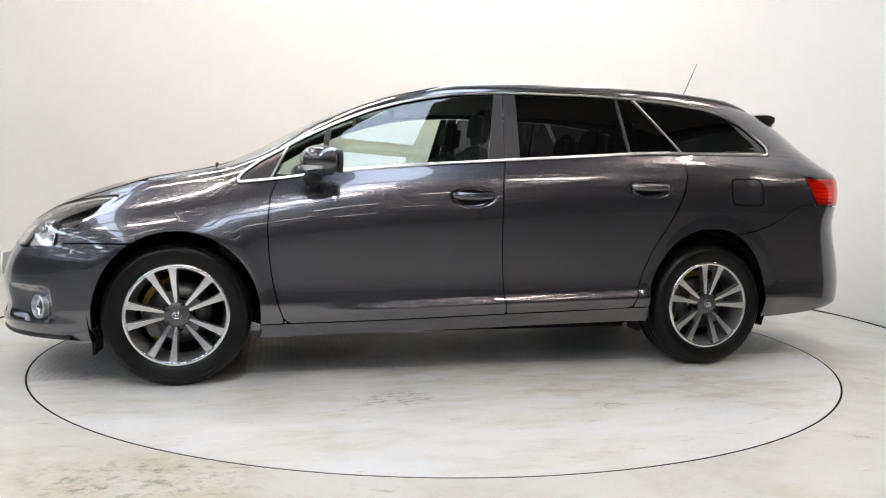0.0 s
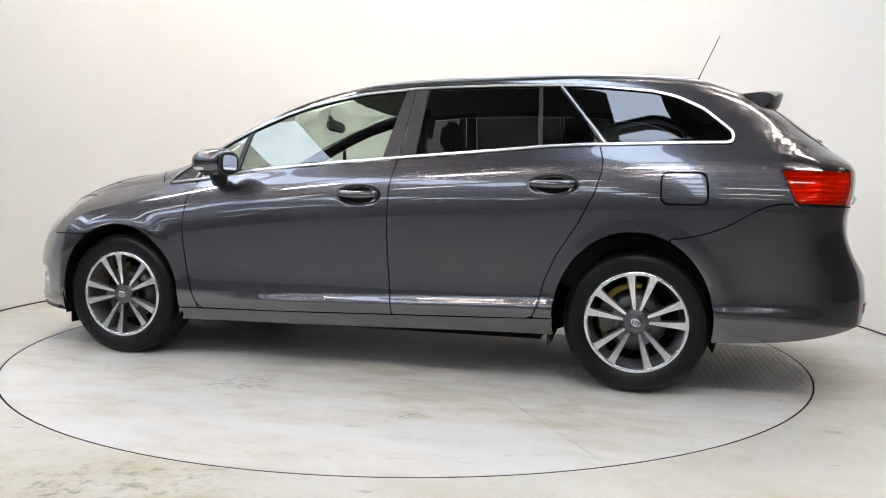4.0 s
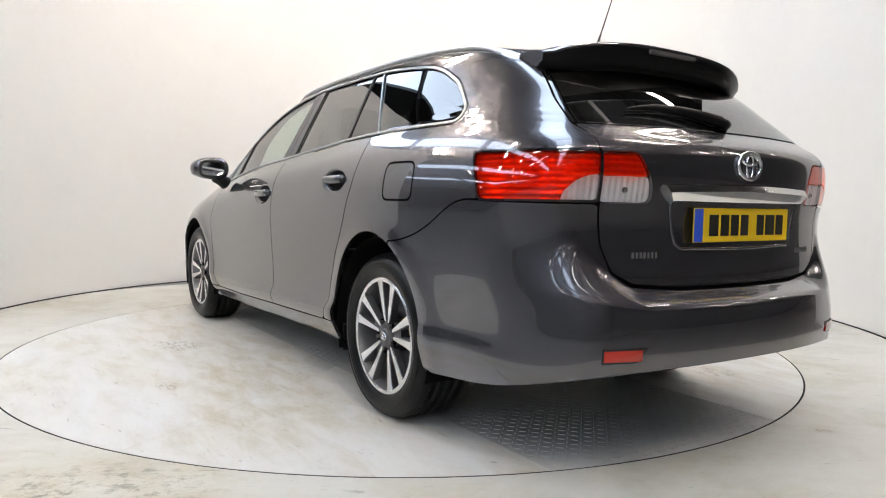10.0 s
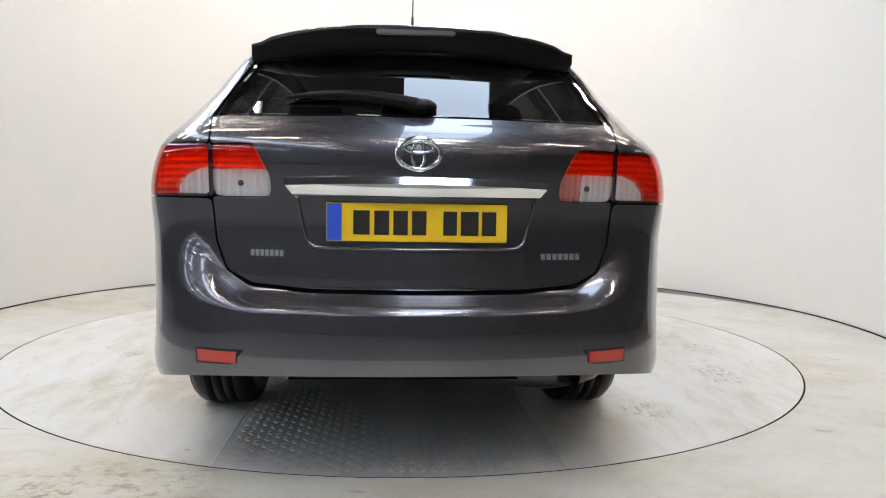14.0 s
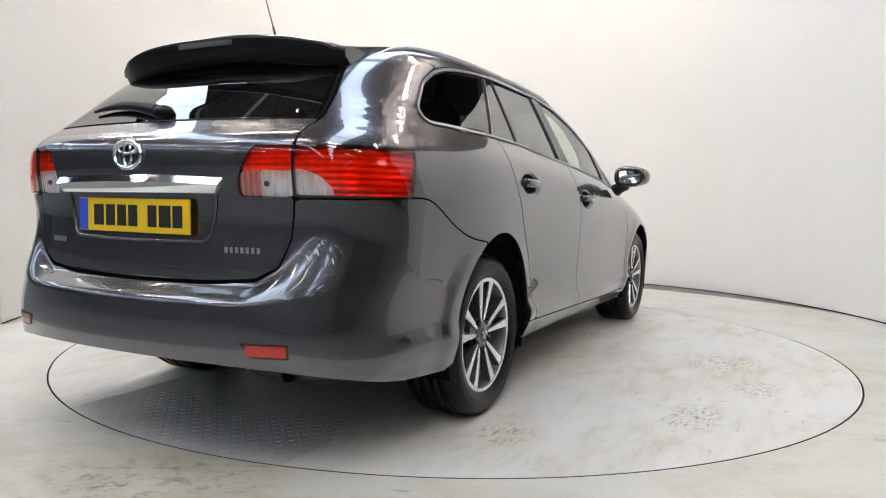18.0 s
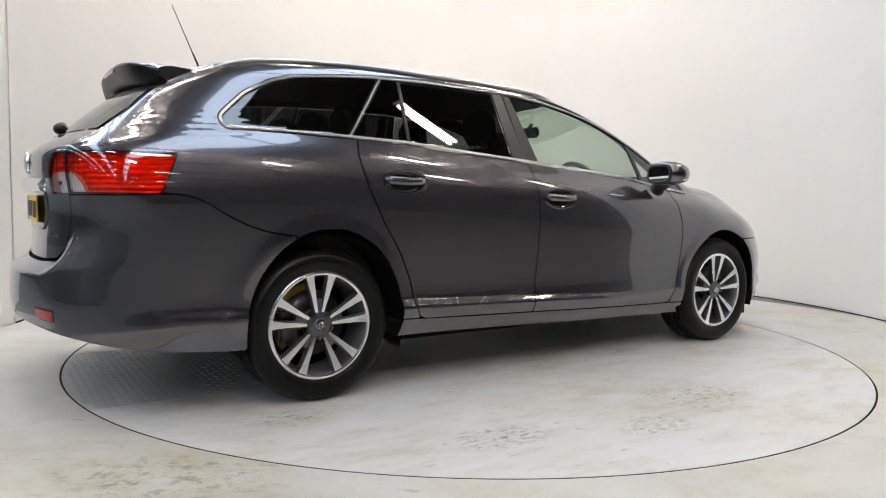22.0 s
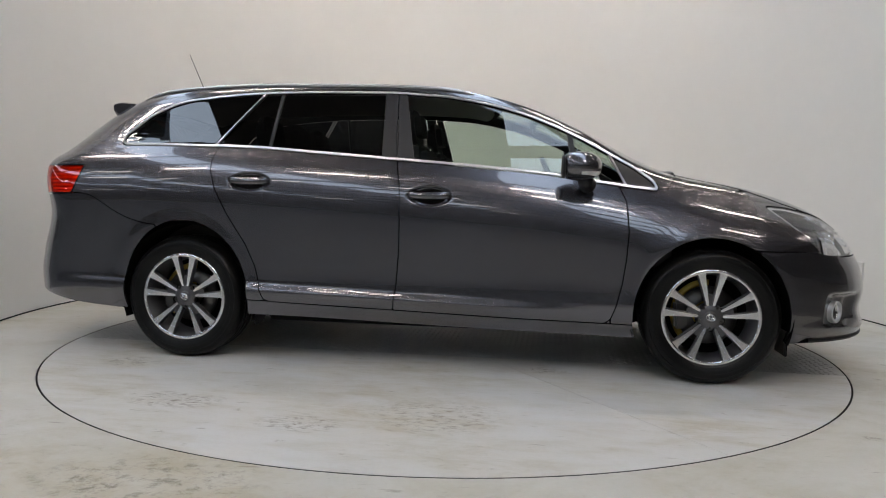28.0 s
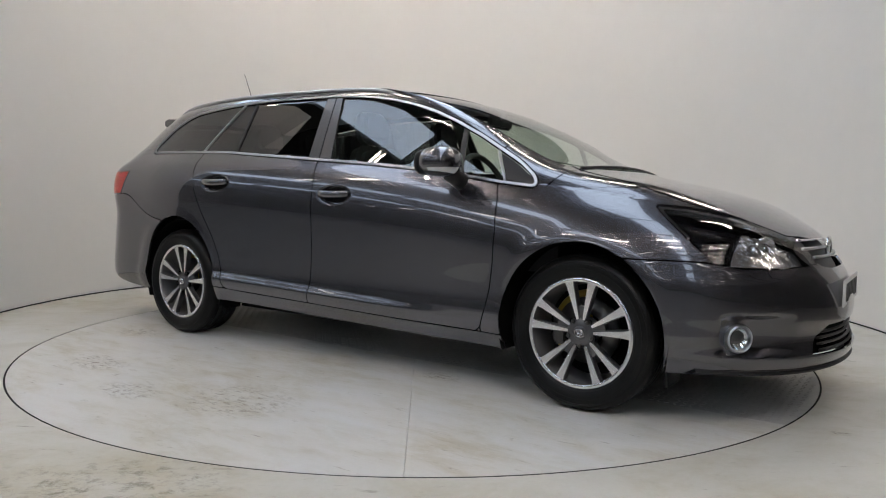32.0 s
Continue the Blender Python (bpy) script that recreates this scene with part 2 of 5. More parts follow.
LAMP_RIBS = ribbed(mat("grey ribbed lamp insert", (0.45, 0.45, 0.46), rough=0.2, metal=1.0), "Z", 0.014, 0.004, 0.6, 0.05)
SMOKE = mat("smoked grey lamp lens", (0.10, 0.095, 0.095), rough=0.15, coat=1.0)
LAMP_CHROME = mat("bright lamp bowl", (0.88, 0.88, 0.89), rough=0.16, metal=0.85)
AMBER = mat("grey indicator lens", (0.78, 0.78, 0.78), rough=0.2, coat=1.0)
PLATE_YELLOW = mat("yellow number plate", (0.78, 0.52, 0.02), rough=0.35, coat=0.3)
PLATE_BLUE = mat("blue plate band", (0.03, 0.09, 0.55), rough=0.35)
PLATE_WHITE = mat("white number plate", (0.75, 0.75, 0.73), rough=0.35)
SPOILER_BLACK = mat("black spoiler plastic", (0.006, 0.006, 0.0065), rough=0.30, spec=0.25)
INK = mat("black plate ink", (0.012, 0.012, 0.012), rough=0.5)
MIRROR = mat("mirror glass", (0.9, 0.9, 0.9), rough=0.01, metal=1.0)
WALL = mat("white painted wall", (0.765, 0.752, 0.715), rough=0.55, vary=0.035, scale=0.6, bump=0.03, bump_scale=25)
SEAM = mat("black joint", (0.012, 0.012, 0.012), rough=0.8)
HALL_PALE = mat("grey hall cladding", (0.13, 0.13, 0.13), rough=0.7, vary=0.1, scale=0.5)
HALL_WALL = mat("dark grey hall cladding", (0.07, 0.07, 0.072), rough=0.7, vary=0.1, scale=0.5)
ROOF_SHEET = mat("dark grey roof sheeting", (0.06, 0.062, 0.066), rough=0.6, vary=0.15, scale=0.7)
BEAM = mat("dark steel beam", (0.03, 0.03, 0.035), rough=0.5)
TUBE = mat("lit fluorescent tube", (1, 1, 1), emit=(1.0, 0.89, 0.82), strength=118.0)
# weaker copy of TUBE: outer battens put less light under the car
TUBE_FAR = mat("dimmed outer fluorescent tube", (1, 1, 1), emit=(1.0, 0.95, 0.90), strength=22.0)
PLATE_STEEL = mat("painted tread plate", (0.49, 0.485, 0.47), rough=0.5, metal=0.0, vary=0.22, scale=2.2, rough_vary=0.1)
SKY_GLOW = mat("bright overcast sky", (0.1, 0.1, 0.1), emit=(0.62, 0.77, 1.0), strength=6.8)
FLOOR = floor_material("pale painted concrete", (0.55, 0.548, 0.515), (0.36, 0.32, 0.21), 0.62, 0.45, 0.7,
                       [(-1.2, -2.35, 0.7, 1.4, 0.5), (-0.5, -2.45, 0.5, 2.2, 0.55), (0.8, -2.5, 0.5, 1.8, 0.4), (-1.6, -1.8, 0.5, 0.8, 0.4), (1.62, -1.74, 0.04, 1.6, 0.9), (-0.9, -2.25, 0.2, 2.0, 0.7)], 1.25)
HALL_FLOOR = floor_material("dark grey unseen hall floor", (0.13, 0.13, 0.128), (0.10, 0.09, 0.07), 0.5, 0.3, 0.5)
DISC = floor_material("pale grey turntable paint", (0.61, 0.613, 0.605), (0.38, 0.33, 0.215), 0.55, 0.15, 0.9, STAINS)
# ---------------------------------------------------------------- the car's body surface
# Car space: x ahead, y to its left, z up, metres; wheel hubs at x = +-1.35.
TOP = spline([(2.42, 0.52), (2.33, 0.62), (2.22, 0.71), (2.12, 0.772), (2.02, 0.814), (1.91, 0.864), (1.75, 0.911), (1.60, 0.947), (1.44, 0.980),
              (1.30, 1.013), (1.13, 1.074), (0.97, 1.154), (0.82, 1.237), (0.66, 1.309), (0.51, 1.368), (0.35, 1.417), (0.20, 1.453),
              (0.04, 1.486), (-0.11, 1.501), (-0.27, 1.511), (-0.58, 1.517), (-0.89, 1.515), (-1.20, 1.504), (-1.51, 1.482), (-1.70, 1.464),
              (-1.9, 1.440), (-2.6, 1.34)])
REAR = spline([(0.1, -2.20), (0.30, -2.315), (0.44, -2.342), (0.60, -2.352), (0.72, -2.345), (0.80, -2.342), (0.90, -2.356), (1.0, -2.362), (1.06, -2.335), (1.10, -2.276), (1.15, -2.216),
               (1.22, -2.136), (1.30, -2.048), (1.40, -1.938), (1.6, -1.72)])
BUMPER = spline([(0.1, -2.30), (0.20, -2.32), (0.30, -2.430), (0.35, -2.438), (0.395, -2.443), (0.44, -2.446), (0.52, -2.440), (0.60, -2.431), (0.70, -2.414), (0.80, -2.395), (0.90, -2.37), (1.0, -2.365), (1.6, -2.365)])
NOSE = spline([(0.1, 2.16), (0.19, 2.222), (0.245, 2.256), (0.285, 2.262), (0.33, 2.248), (0.42, 2.260), (0.52, 2.262), (0.60, 2.250), (0.66, 2.225), (0.72, 2.195), (0.80, 2.13), (0.9, 2.02), (1.0, 1.89), (1.6, 1.0)])
WIDE = spline([(2.6, 0.72), (2.2, 0.80), (2.0, 0.845), (1.8, 0.872), (1.6, 0.884), (1.35, 0.890), (1.1, 0.884), (0.8, 0.874), (0.3, 0.872), (-0.3, 0.874), (-0.8, 0.880), (-1.1, 0.888), (-1.35, 0.893),
               (-1.6, 0.886), (-1.8, 0.868), (-2.0, 0.851), (-2.2, 0.818), (-2.6, 0.72)])
BELT = spline([(2.6, 0.58), (2.3, 0.66), (2.1, 0.73), (1.9, 0.792), (1.75, 0.838), (1.60, 0.872), (1.4, 0.902), (1.25, 0.925), (1.10, 0.942), (0.9, 0.965), (0.55, 1.008), (0.17, 1.044), (-0.20, 1.074), (-0.67, 1.109),
               (-0.94, 1.127), (-1.2, 1.140), (-1.5, 1.148), (-1.75, 1.150), (-2.0, 1.14), (-2.6, 1.10)])
SHOULDER = spline([(2.6, 0.20), (2.0, 0.20), (1.7, 0.19), (1.4, 0.165), (1.1, 0.135), (0.8, 0.110), (0.4, 0.096), (-0.2, 0.094), (-0.8, 0.104), (-1.2, 0.114), (-1.5, 0.126), (-1.75, 0.126), (-2.0, 0.122), (-2.6, 0.12)])
ROUND = spline([(-0.4, 0.0), (-0.02, 0.0), (0.04, 0.005), (0.10, 0.06), (0.18, 0.22), (0.25, 0.50), (0.30, 0.82), (0.33, 1.0), (0.36, 1.14), (0.7, 2.2)])
LOW = spline([(0.05, 0.13), (0.14, 0.085), (0.20, 0.072), (0.26, 0.038), (0.32, 0.015), (0.36, 0.008), (0.40, 0.011), (0.45, 0.014), (0.52, 0.013), (0.62, 0.008), (0.72, 0.003), (0.8, 0.0), (1.8, 0.0)])
TUMBLE = 0.46
FALL = spline([(2.6, 0.09), (2.0, 0.060), (1.6, 0.020), (1.3, 0.015), (1.0, 0.025), (0.5, 0.03), (-0.3, 0.045), (-1.2, 0.05), (-1.9, 0.045), (-2.6, 0.045)])
BOW = spline([(2.6, 0.0), (1.75, 0.0), (1.45, 0.08), (1.2, 0.17), (0.9, 0.17), (0.5, 0.11), (0.1, 0.03), (-0.3, 0.0), (-2.6, 0.0)])


def ease(v):
    v = np.clip(v, 0, 1)
    return v * v * (3 - 2 * v)


def smax(a, b, r):
    h = np.maximum(r - np.abs(a - b), 0) / r
    return np.maximum(a, b) + h * h * r / 4


def raw_width(x, z):
    zb = BELT(x)
    d = zb - z                                       # below the belt line
    w = WIDE(x) - LOW(z) - SHOULDER(x) * ROUND(0.33 - d)
    up = np.maximum(z - zb, 0)
    w_top = WIDE(x) - SHOULDER(x) - (TUMBLE + 0.12 * ease((-1.35 - x) / 0.5)) * up - 0.10 * up ** 2
    w = np.where(z > zb, w_top, w)
    # the doors' lower crease
    zc = 0.365 - 0.035 * x
    fade = np.clip((0.82 - x) / 0.5, 0, 1) * np.clip((x + 1.12) / 0.2, 0, 1)
    w = w + 0.015 * fade * ease((zc + 0.026 - z) / 0.044) * np.exp(-(np.maximum(zc - 0.02 - z, 0) / 0.07) ** 2)
    # flared arches
    for cx in (1.35, -1.35):
        rr = np.hypot(x - cx, z - 0.335)
        w = w + 0.006 * np.exp(-((rr - 0.385) / 0.05) ** 2)
    # bumper crease behind the rear wheel
    zb2 = 0.395 - 0.02 * (x + 1.7)
    return w + 0.0045 * ease((-1.55 - x) / 0.15) * ease((x + 2.15) / 0.3) * np.exp(-((z - zb2) / np.where(z > zb2, 0.018, 0.06)) ** 2)


def half_width(x, z):
    """Half width, with the belt's edge melting into the shoulder behind the side windows."""
    w, k = raw_width(x, z), ease((-1.50 - x) / 0.25) * ease((z - 0.82) / 0.16)
    near = k > 0
    if near.any():
        xs, zs, ws, ks = x[near], z[near], w[near], k[near]
        soft_w = (raw_width(xs, zs - 0.05) + 2 * raw_width(xs, zs - 0.025) + 2 * ws + 2 * raw_width(xs, zs + 0.025) + raw_width(xs, zs + 0.05)) / 8
        w[near] = ws * (1 - ks) + soft_w * ks
    return w


def tail_line(y, z):
    """The back of the car: the gate's face, and below a line that rises to the lamps the bumper's."""
    s = ease((y - 0.46) / 0.38)
    rise, soft_ = 0.572 + 0.19 * s, 0.030 + 0.150 * s
    o = ease((rise + soft_ - z) / (2 * soft_)) * (1 - 0.72 * s * ease((z - 0.42) / 0.36))
    return REAR(z) * (1 - o) + BUMPER(z) * o + (0.115 + 0.022 * o) * (y / 0.7) ** 2.2


def body_field(x, y, z):
    y = np.abs(y)
    side = (y - half_width(x, z)) / 1.03
    xe = x + BOW(x) * (y / 0.7) ** 2 * 0.7
    dt = (TOP(xe + 0.01) - TOP(xe - 0.01)) / 0.02
    top = (z - TOP(xe) + FALL(x) * (y / 0.7) ** 2) / np.sqrt(1 + dt * dt)
    dn = (NOSE(z + 0.01) - NOSE(z - 0.01)) / 0.02
    nose = (x - NOSE(z) + 0.25 * (y / 0.7) ** 2.3) / np.sqrt(1 + np.minimum(dn * dn, 4))
    rear = (tail_line(y, z) - x) / np.sqrt(1 + np.minimum(((tail_line(y, z + 0.035) - tail_line(y, z - 0.035)) / 0.07) ** 2, 4))
    # hollow round the fog lamp
    well = 0.030 * ease((0.455 - z) / 0.03) * ease((z - 0.288) / 0.025) * ease((0.775 - y) / 0.025) * ease((y - 0.52) / 0.12) * ease((x - 1.85) / 0.1)
    nose, side = nose + well, side + well
    r_top = 0.075 + 0.045 * np.clip((x - 0.9) / 0.5, 0, 1)
    f = smax(side, top, r_top)
    f = smax(f, nose, 0.28 - 0.10 * np.clip((z - 0.6) / 0.2, 0, 1))
    f = smax(f, rear, 0.18 - 0.06 * ease((z - 0.72) / 0.2) + 0.07 * ease((z - 1.03) / 0.2))
    return smax(f, (0.10 - z), 0.03)


def cast(org, way, lo, hi, steps=26):
    for _ in range(steps):
        mid = (lo + hi) / 2
        p = org + way * mid[:, None]
        inside = body_field(p[:, 0], p[:, 1], p[:, 2]) < 0
        lo, hi = np.where(inside, mid, lo), np.where(inside, hi, mid)
    return org + way * ((lo + hi) / 2)[:, None]


def body_grid(nu=520, nv=300):
    """The left half of the body, as a fine grid of points with true normals."""
    xa, xb, zc = -1.55, 1.55, 0.72
    total = (xb - xa) + 2 * 0.95
    s = np.linspace(0, total, nu)
    v = np.linspace(-math.pi / 2 + 0.02, math.pi / 2, nv)
    org, way = [], []
    for a in s:
        if a < 0.95:
            e = (0.95 - a) / 0.95 * math.pi / 2
            ox, cx, cy = xa, -math.sin(e), math.cos(e)
        elif a > total - 0.95:
            e = (a - total + 0.95) / 0.95 * math.pi / 2
            ox, cx, cy = xb, math.sin(e), math.cos(e)
        else:
            ox, cx, cy = xa + a - 0.95, 0.0, 1.0
        org.append(np.tile((ox, 0, zc), (nv, 1)))
        way.append(np.stack([cx * np.cos(v), cy * np.cos(v), np.sin(v)], 1))
    org, way = np.concatenate(org), np.concatenate(way)
    p = cast(org, way, np.zeros(len(org)), np.full(len(org), 2.2))
    e = 0.006
    g = np.stack([body_field(p[:, 0] + e, p[:, 1], p[:, 2]) - body_field(p[:, 0] - e, p[:, 1], p[:, 2]),
                  body_field(p[:, 0], p[:, 1] + e, p[:, 2]) - body_field(p[:, 0], p[:, 1] - e, p[:, 2]),
                  body_field(p[:, 0], p[:, 1], p[:, 2] + e) - body_field(p[:, 0], p[:, 1], p[:, 2] - e)], 1)
    on = np.abs(p[:, 1]) < 1e-4
    g[on, 1] = 0
    g /= np.linalg.norm(g, axis=1)[:, None] + 1e-12
    i = np.arange(nu - 1)[:, None] * nv + np.arange(nv - 1)[None, :]
    q = np.stack([i, i + 1, i + nv + 1, i + nv], -1).reshape(-1, 4)
    tri = np.concatenate([q[:, [0, 1, 2]], q[:, [0, 2, 3]]])
    return p, g, tri


SKIN_P, SKIN_N, SKIN_T = body_grid()
# outward winding
_a = np.cross(SKIN_P[SKIN_T[:, 1]] - SKIN_P[SKIN_T[:, 0]], SKIN_P[SKIN_T[:, 2]] - SKIN_P[SKIN_T[:, 0]])
_flip = np.einsum("ij,ij->i", _a, SKIN_N[SKIN_T].mean(1)) < 0
SKIN_T[_flip] = SKIN_T[_flip][:, ::-1]
SKIN_T = SKIN_T[np.linalg.norm(_a, axis=1) > 1e-9]
SX, SY, SZ = SKIN_P.T


def clip_mesh(v, tri, col):
    """The part of a triangle mesh where one column of its vertex table is below zero."""
    f = v[:, col]
    neg = f[tri] < 0
    k = neg.sum(1)
    out = [tri[k == 3]]
    edge, fresh, base = {}, [], len(v)

    def mid(a, b):
        key = (a, b) if a < b else (b, a)
        if key not in edge:
            a, b = key
            edge[key] = base + len(fresh)
            fresh.append(v[a] + (v[b] - v[a]) * (f[a] / (f[a] - f[b])))
        return edge[key]
    extra = []
    for t, q in zip(tri[(k == 1) | (k == 2)].tolist(), neg[(k == 1) | (k == 2)].tolist()):
        if sum(q) == 1:
            i = q.index(True)
            a, b, c = t[i], t[i - 2], t[i - 1]
            extra.append((a, mid(a, b), mid(a, c)))
        else:
            i = q.index(False)
            a, b, c = t[i], t[i - 2], t[i - 1]
            ab, ac = mid(a, b), mid(a, c)
            extra += [(ab, b, c), (ab, c, ac)]
    if extra:
        out.append(np.array(extra))
    tri = np.concatenate(out)
    if fresh:
        v = np.concatenate([v, np.array(fresh)])
    used, inv = np.unique(tri, return_inverse=True)
    return v[used], inv.reshape(-1, 3)


def skin_object(name, f, material, parent, label="", proud=0.0, depth=0.010, both=False, mirror=False, shrink=0.0028, calm=0.0):
    """A panel of the body: the skin where f < 0, with an edge turned inwards; several fields are cut one after another. mirror: the panel of the right side; both: across the middle."""
    fields = f if isinstance(f, tuple) else (f,)
    t = SKIN_T[(np.maximum.reduce(fields)[SKIN_T] < 0.02).any(1)]
    table = np.column_stack([SKIN_P, SKIN_N] + [g + shrink for g in fields])
    for i in range(len(fields)):
        if len(t):
            table, t = clip_mesh(table, t, 6 + i)
    if len(t) == 0:
        return None
    p, n = table[:, :3], table[:, 3:6] / (np.linalg.norm(table[:, 3:6], axis=1)[:, None] + 1e-12)
    p = p + n * proud
    if calm:                         # even shading along a narrow strip
        n = n * (1 - calm) + np.array((0, 0.96, 0.28)) * calm
        n /= np.linalg.norm(n, axis=1)[:, None]
    if both:
        k = len(p)
        flip = np.array((1, -1, 1))
        p, n, t = np.concatenate([p, p * flip]), np.concatenate([n, n * flip]), np.concatenate([t, (t + k)[:, ::-1]])
        # weld the middle
        on = np.abs(p[:, 1]) < 2e-4
        key = {}
        idx = np.arange(len(p))
        for i in np.nonzero(on)[0]:
            kk = (round(float(p[i, 0]), 3), round(float(p[i, 2]), 3))
            idx[i] = key.setdefault(kk, i)
        t = idx[t]
        t = t[(t[:, 0] != t[:, 1]) & (t[:, 1] != t[:, 2]) & (t[:, 0] != t[:, 2])]
        used, inv = np.unique(t, return_inverse=True)
        p, n, t = p[used], n[used], inv.reshape(-1, 3)
    elif mirror:
        flip = np.array((1, -1, 1))
        p, n, t = p * flip, n * flip, t[:, ::-1]
    if depth:
        e = np.concatenate([t[:, [0, 1]], t[:, [1, 2]], t[:, [2, 0]]])
        key = np.sort(e, 1)
        code = key[:, 0].astype(np.int64) * (len(p) + 1) + key[:, 1]
        u, first, count = np.unique(code, return_index=True, return_counts=True)
        b = e[first[count == 1]]
        b = b[~((np.abs(p[b[:, 0], 1]) < 3e-4) & (np.abs(p[b[:, 1], 1]) < 3e-4))]
        k, m = len(p), len(b)
        pa, pb = p[b[:, 0]], p[b[:, 1]]
        p = np.concatenate([p, pa, pb, pa - n[b[:, 0]] * depth, pb - n[b[:, 1]] * depth])
        wall = np.cross(pb - pa, n[b[:, 0]])
        wall /= np.linalg.norm(wall, axis=1)[:, None] + 1e-12
        n = np.concatenate([n, wall, wall, wall, wall])
        i = np.arange(m)
        t = np.concatenate([t, np.stack([k + m + i, k + i, k + 2 * m + i], 1), np.stack([k + m + i, k + 2 * m + i, k + 3 * m + i], 1)])
    me = bpy.data.meshes.new(name)
    me.from_pydata(p.tolist(), [], t.tolist())
    me.polygons.foreach_set("use_smooth", [True] * len(me.polygons))
    me.normals_split_custom_set_from_vertices(n.tolist())
    me.materials.append(material)
    ob = new(name, me)
    ob.parent = parent
    if label:
        ob["label"] = label
    return ob


def poly_field(u, v, points):
    """Signed distance to a closed outline in a plane, below zero inside."""
    pts = np.array(points, float)
    a, b = pts, np.roll(pts, -1, 0)
    best = np.full(len(u), 1e9)
    inside = np.zeros(len(u), bool)
    for (ax, ay), (bx, by) in zip(a, b):
        ex, ey = bx - ax, by - ay
        w = np.clip(((u - ax) * ex + (v - ay) * ey) / (ex * ex + ey * ey + 1e-12), 0, 1)
        best = np.minimum(best, (u - ax - w * ex) ** 2 + (v - ay - w * ey) ** 2)
        if abs(ey) > 1e-12:
            inside ^= ((ay > v) != (by > v)) & (u < (bx - ax) * (v - ay) / (by - ay + 1e-15) + ax)
    return np.sqrt(best) * np.where(inside, -1, 1)


def line_field(u, v, a, b):
    """Distance from the line a-b, above zero to the left of its way."""
    ex, ey = b[0] - a[0], b[1] - a[1]
    return (ex * (v - a[1]) - ey * (u - a[0])) / math.hypot(ex, ey)


def rounded(points, r=0.03, n=4):
    """Corners of an outline rounded off."""
    out = []
    k = len(points)
    for i in range(k):
        p, a, b = Vector(points[i]), Vector(points[i - 1]), Vector(points[(i + 1) % k])
        da, db = min(r, (a - p).length * 0.45), min(r, (b - p).length * 0.45)
        s, e = p + (a - p).normalized() * da, p + (b - p).normalized() * db
        for j in range(n + 1):
            w = j / n
            out.append(tuple(s * (1 - w) ** 2 + p * 2 * w * (1 - w) + e * w * w))
    return out
# ---------------------------------------------------------------- mesh helpers
def part(name, bm, material, parent=None, label="", smooth=True, angle=35):
    """Links a bmesh as one mesh object under a thing or part."""
    me = bpy.data.meshes.new(name)
    if smooth:
        for f in bm.faces:
            f.smooth = True
        for e in bm.edges:
            if len(e.link_faces) == 2 and e.calc_face_angle(0) > radians(angle):
                e.smooth = False
    bm.to_mesh(me)
    bm.free()
    me.materials.append(material)
    ob = new(name, me)
    if parent:
        ob.parent = parent
    if label:
        ob["label"] = label
    return ob


def box(bm, x0, y0, z0, x1, y1, z1, bevel=0.0, m=None):
    r = bmesh.ops.create_cube(bm, size=1.0, matrix=Matrix.LocRotScale(((x0 + x1) / 2, (y0 + y1) / 2, (z0 + z1) / 2), None, (abs(x1 - x0), abs(y1 - y0), abs(z1 - z0))))
    vs = r["verts"]
    if bevel:
        es = {e for v in vs for e in v.link_edges}
        g = bmesh.ops.bevel(bm, geom=list(es), offset=bevel, segments=2, affect="EDGES", clamp_overlap=True)
        vs = list({v for f in g["faces"] for v in f.verts} | {v for v in vs if v.is_valid})
    if m is not None:
        bmesh.ops.transform(bm, matrix=m, verts=[v for v in vs if v.is_valid])
    return vs


def ring_mesh(bm, profile, n=48, axis="y", arc=(0.0, 2 * math.pi), closed=False):
    """Turns a profile of (radius, along) round an axis."""
    full = abs(arc[1] - arc[0] - 2 * math.pi) < 1e-6
    steps = n if full else n + 1
    rows = []
    for i in range(steps):
        a = arc[0] + (arc[1] - arc[0]) * i / n
        c, s = math.cos(a), math.sin(a)
        if axis == "y":
            rows.append([bm.verts.new((r * c, w, r * s)) for r, w in profile])
        else:
            rows.append([bm.verts.new((r * c, r * s, w)) for r, w in profile])
    k = len(profile)
    for i in range(n):
        a, b = rows[i], rows[(i + 1) % steps]
        for j in range(k if closed else k - 1):
            q = (a[j], a[(j + 1) % k], b[(j + 1) % k], b[j])
            if len(set(q)) == 4:
                bm.faces.new(q)
    return rows


def prism(bm, outline, lo, hi, plane="xz", bevel=0.0):
    """A flat outline with thickness; plane names the outline's two axes."""
    put = {"xz": lambda a, b, c: (a, c, b), "yz": lambda a, b, c: (c, a, b), "xy": lambda a, b, c: (a, b, c)}[plane]
    lower = [bm.verts.new(put(a, b, lo)) for a, b in outline]
    upper = [bm.verts.new(put(a, b, hi)) for a, b in outline]
    fs = [bm.faces.new(lower[::-1]), bm.faces.new(upper)]
    k = len(outline)
    fs += [bm.faces.new((lower[i], lower[(i + 1) % k], upper[(i + 1) % k], upper[i])) for i in range(k)]
    bmesh.ops.recalc_face_normals(bm, faces=fs)
    if bevel:
        es = [e for f in fs[:2] for e in f.edges]
        bmesh.ops.bevel(bm, geom=list(set(es)), offset=bevel, segments=2, affect="EDGES", clamp_overlap=True)


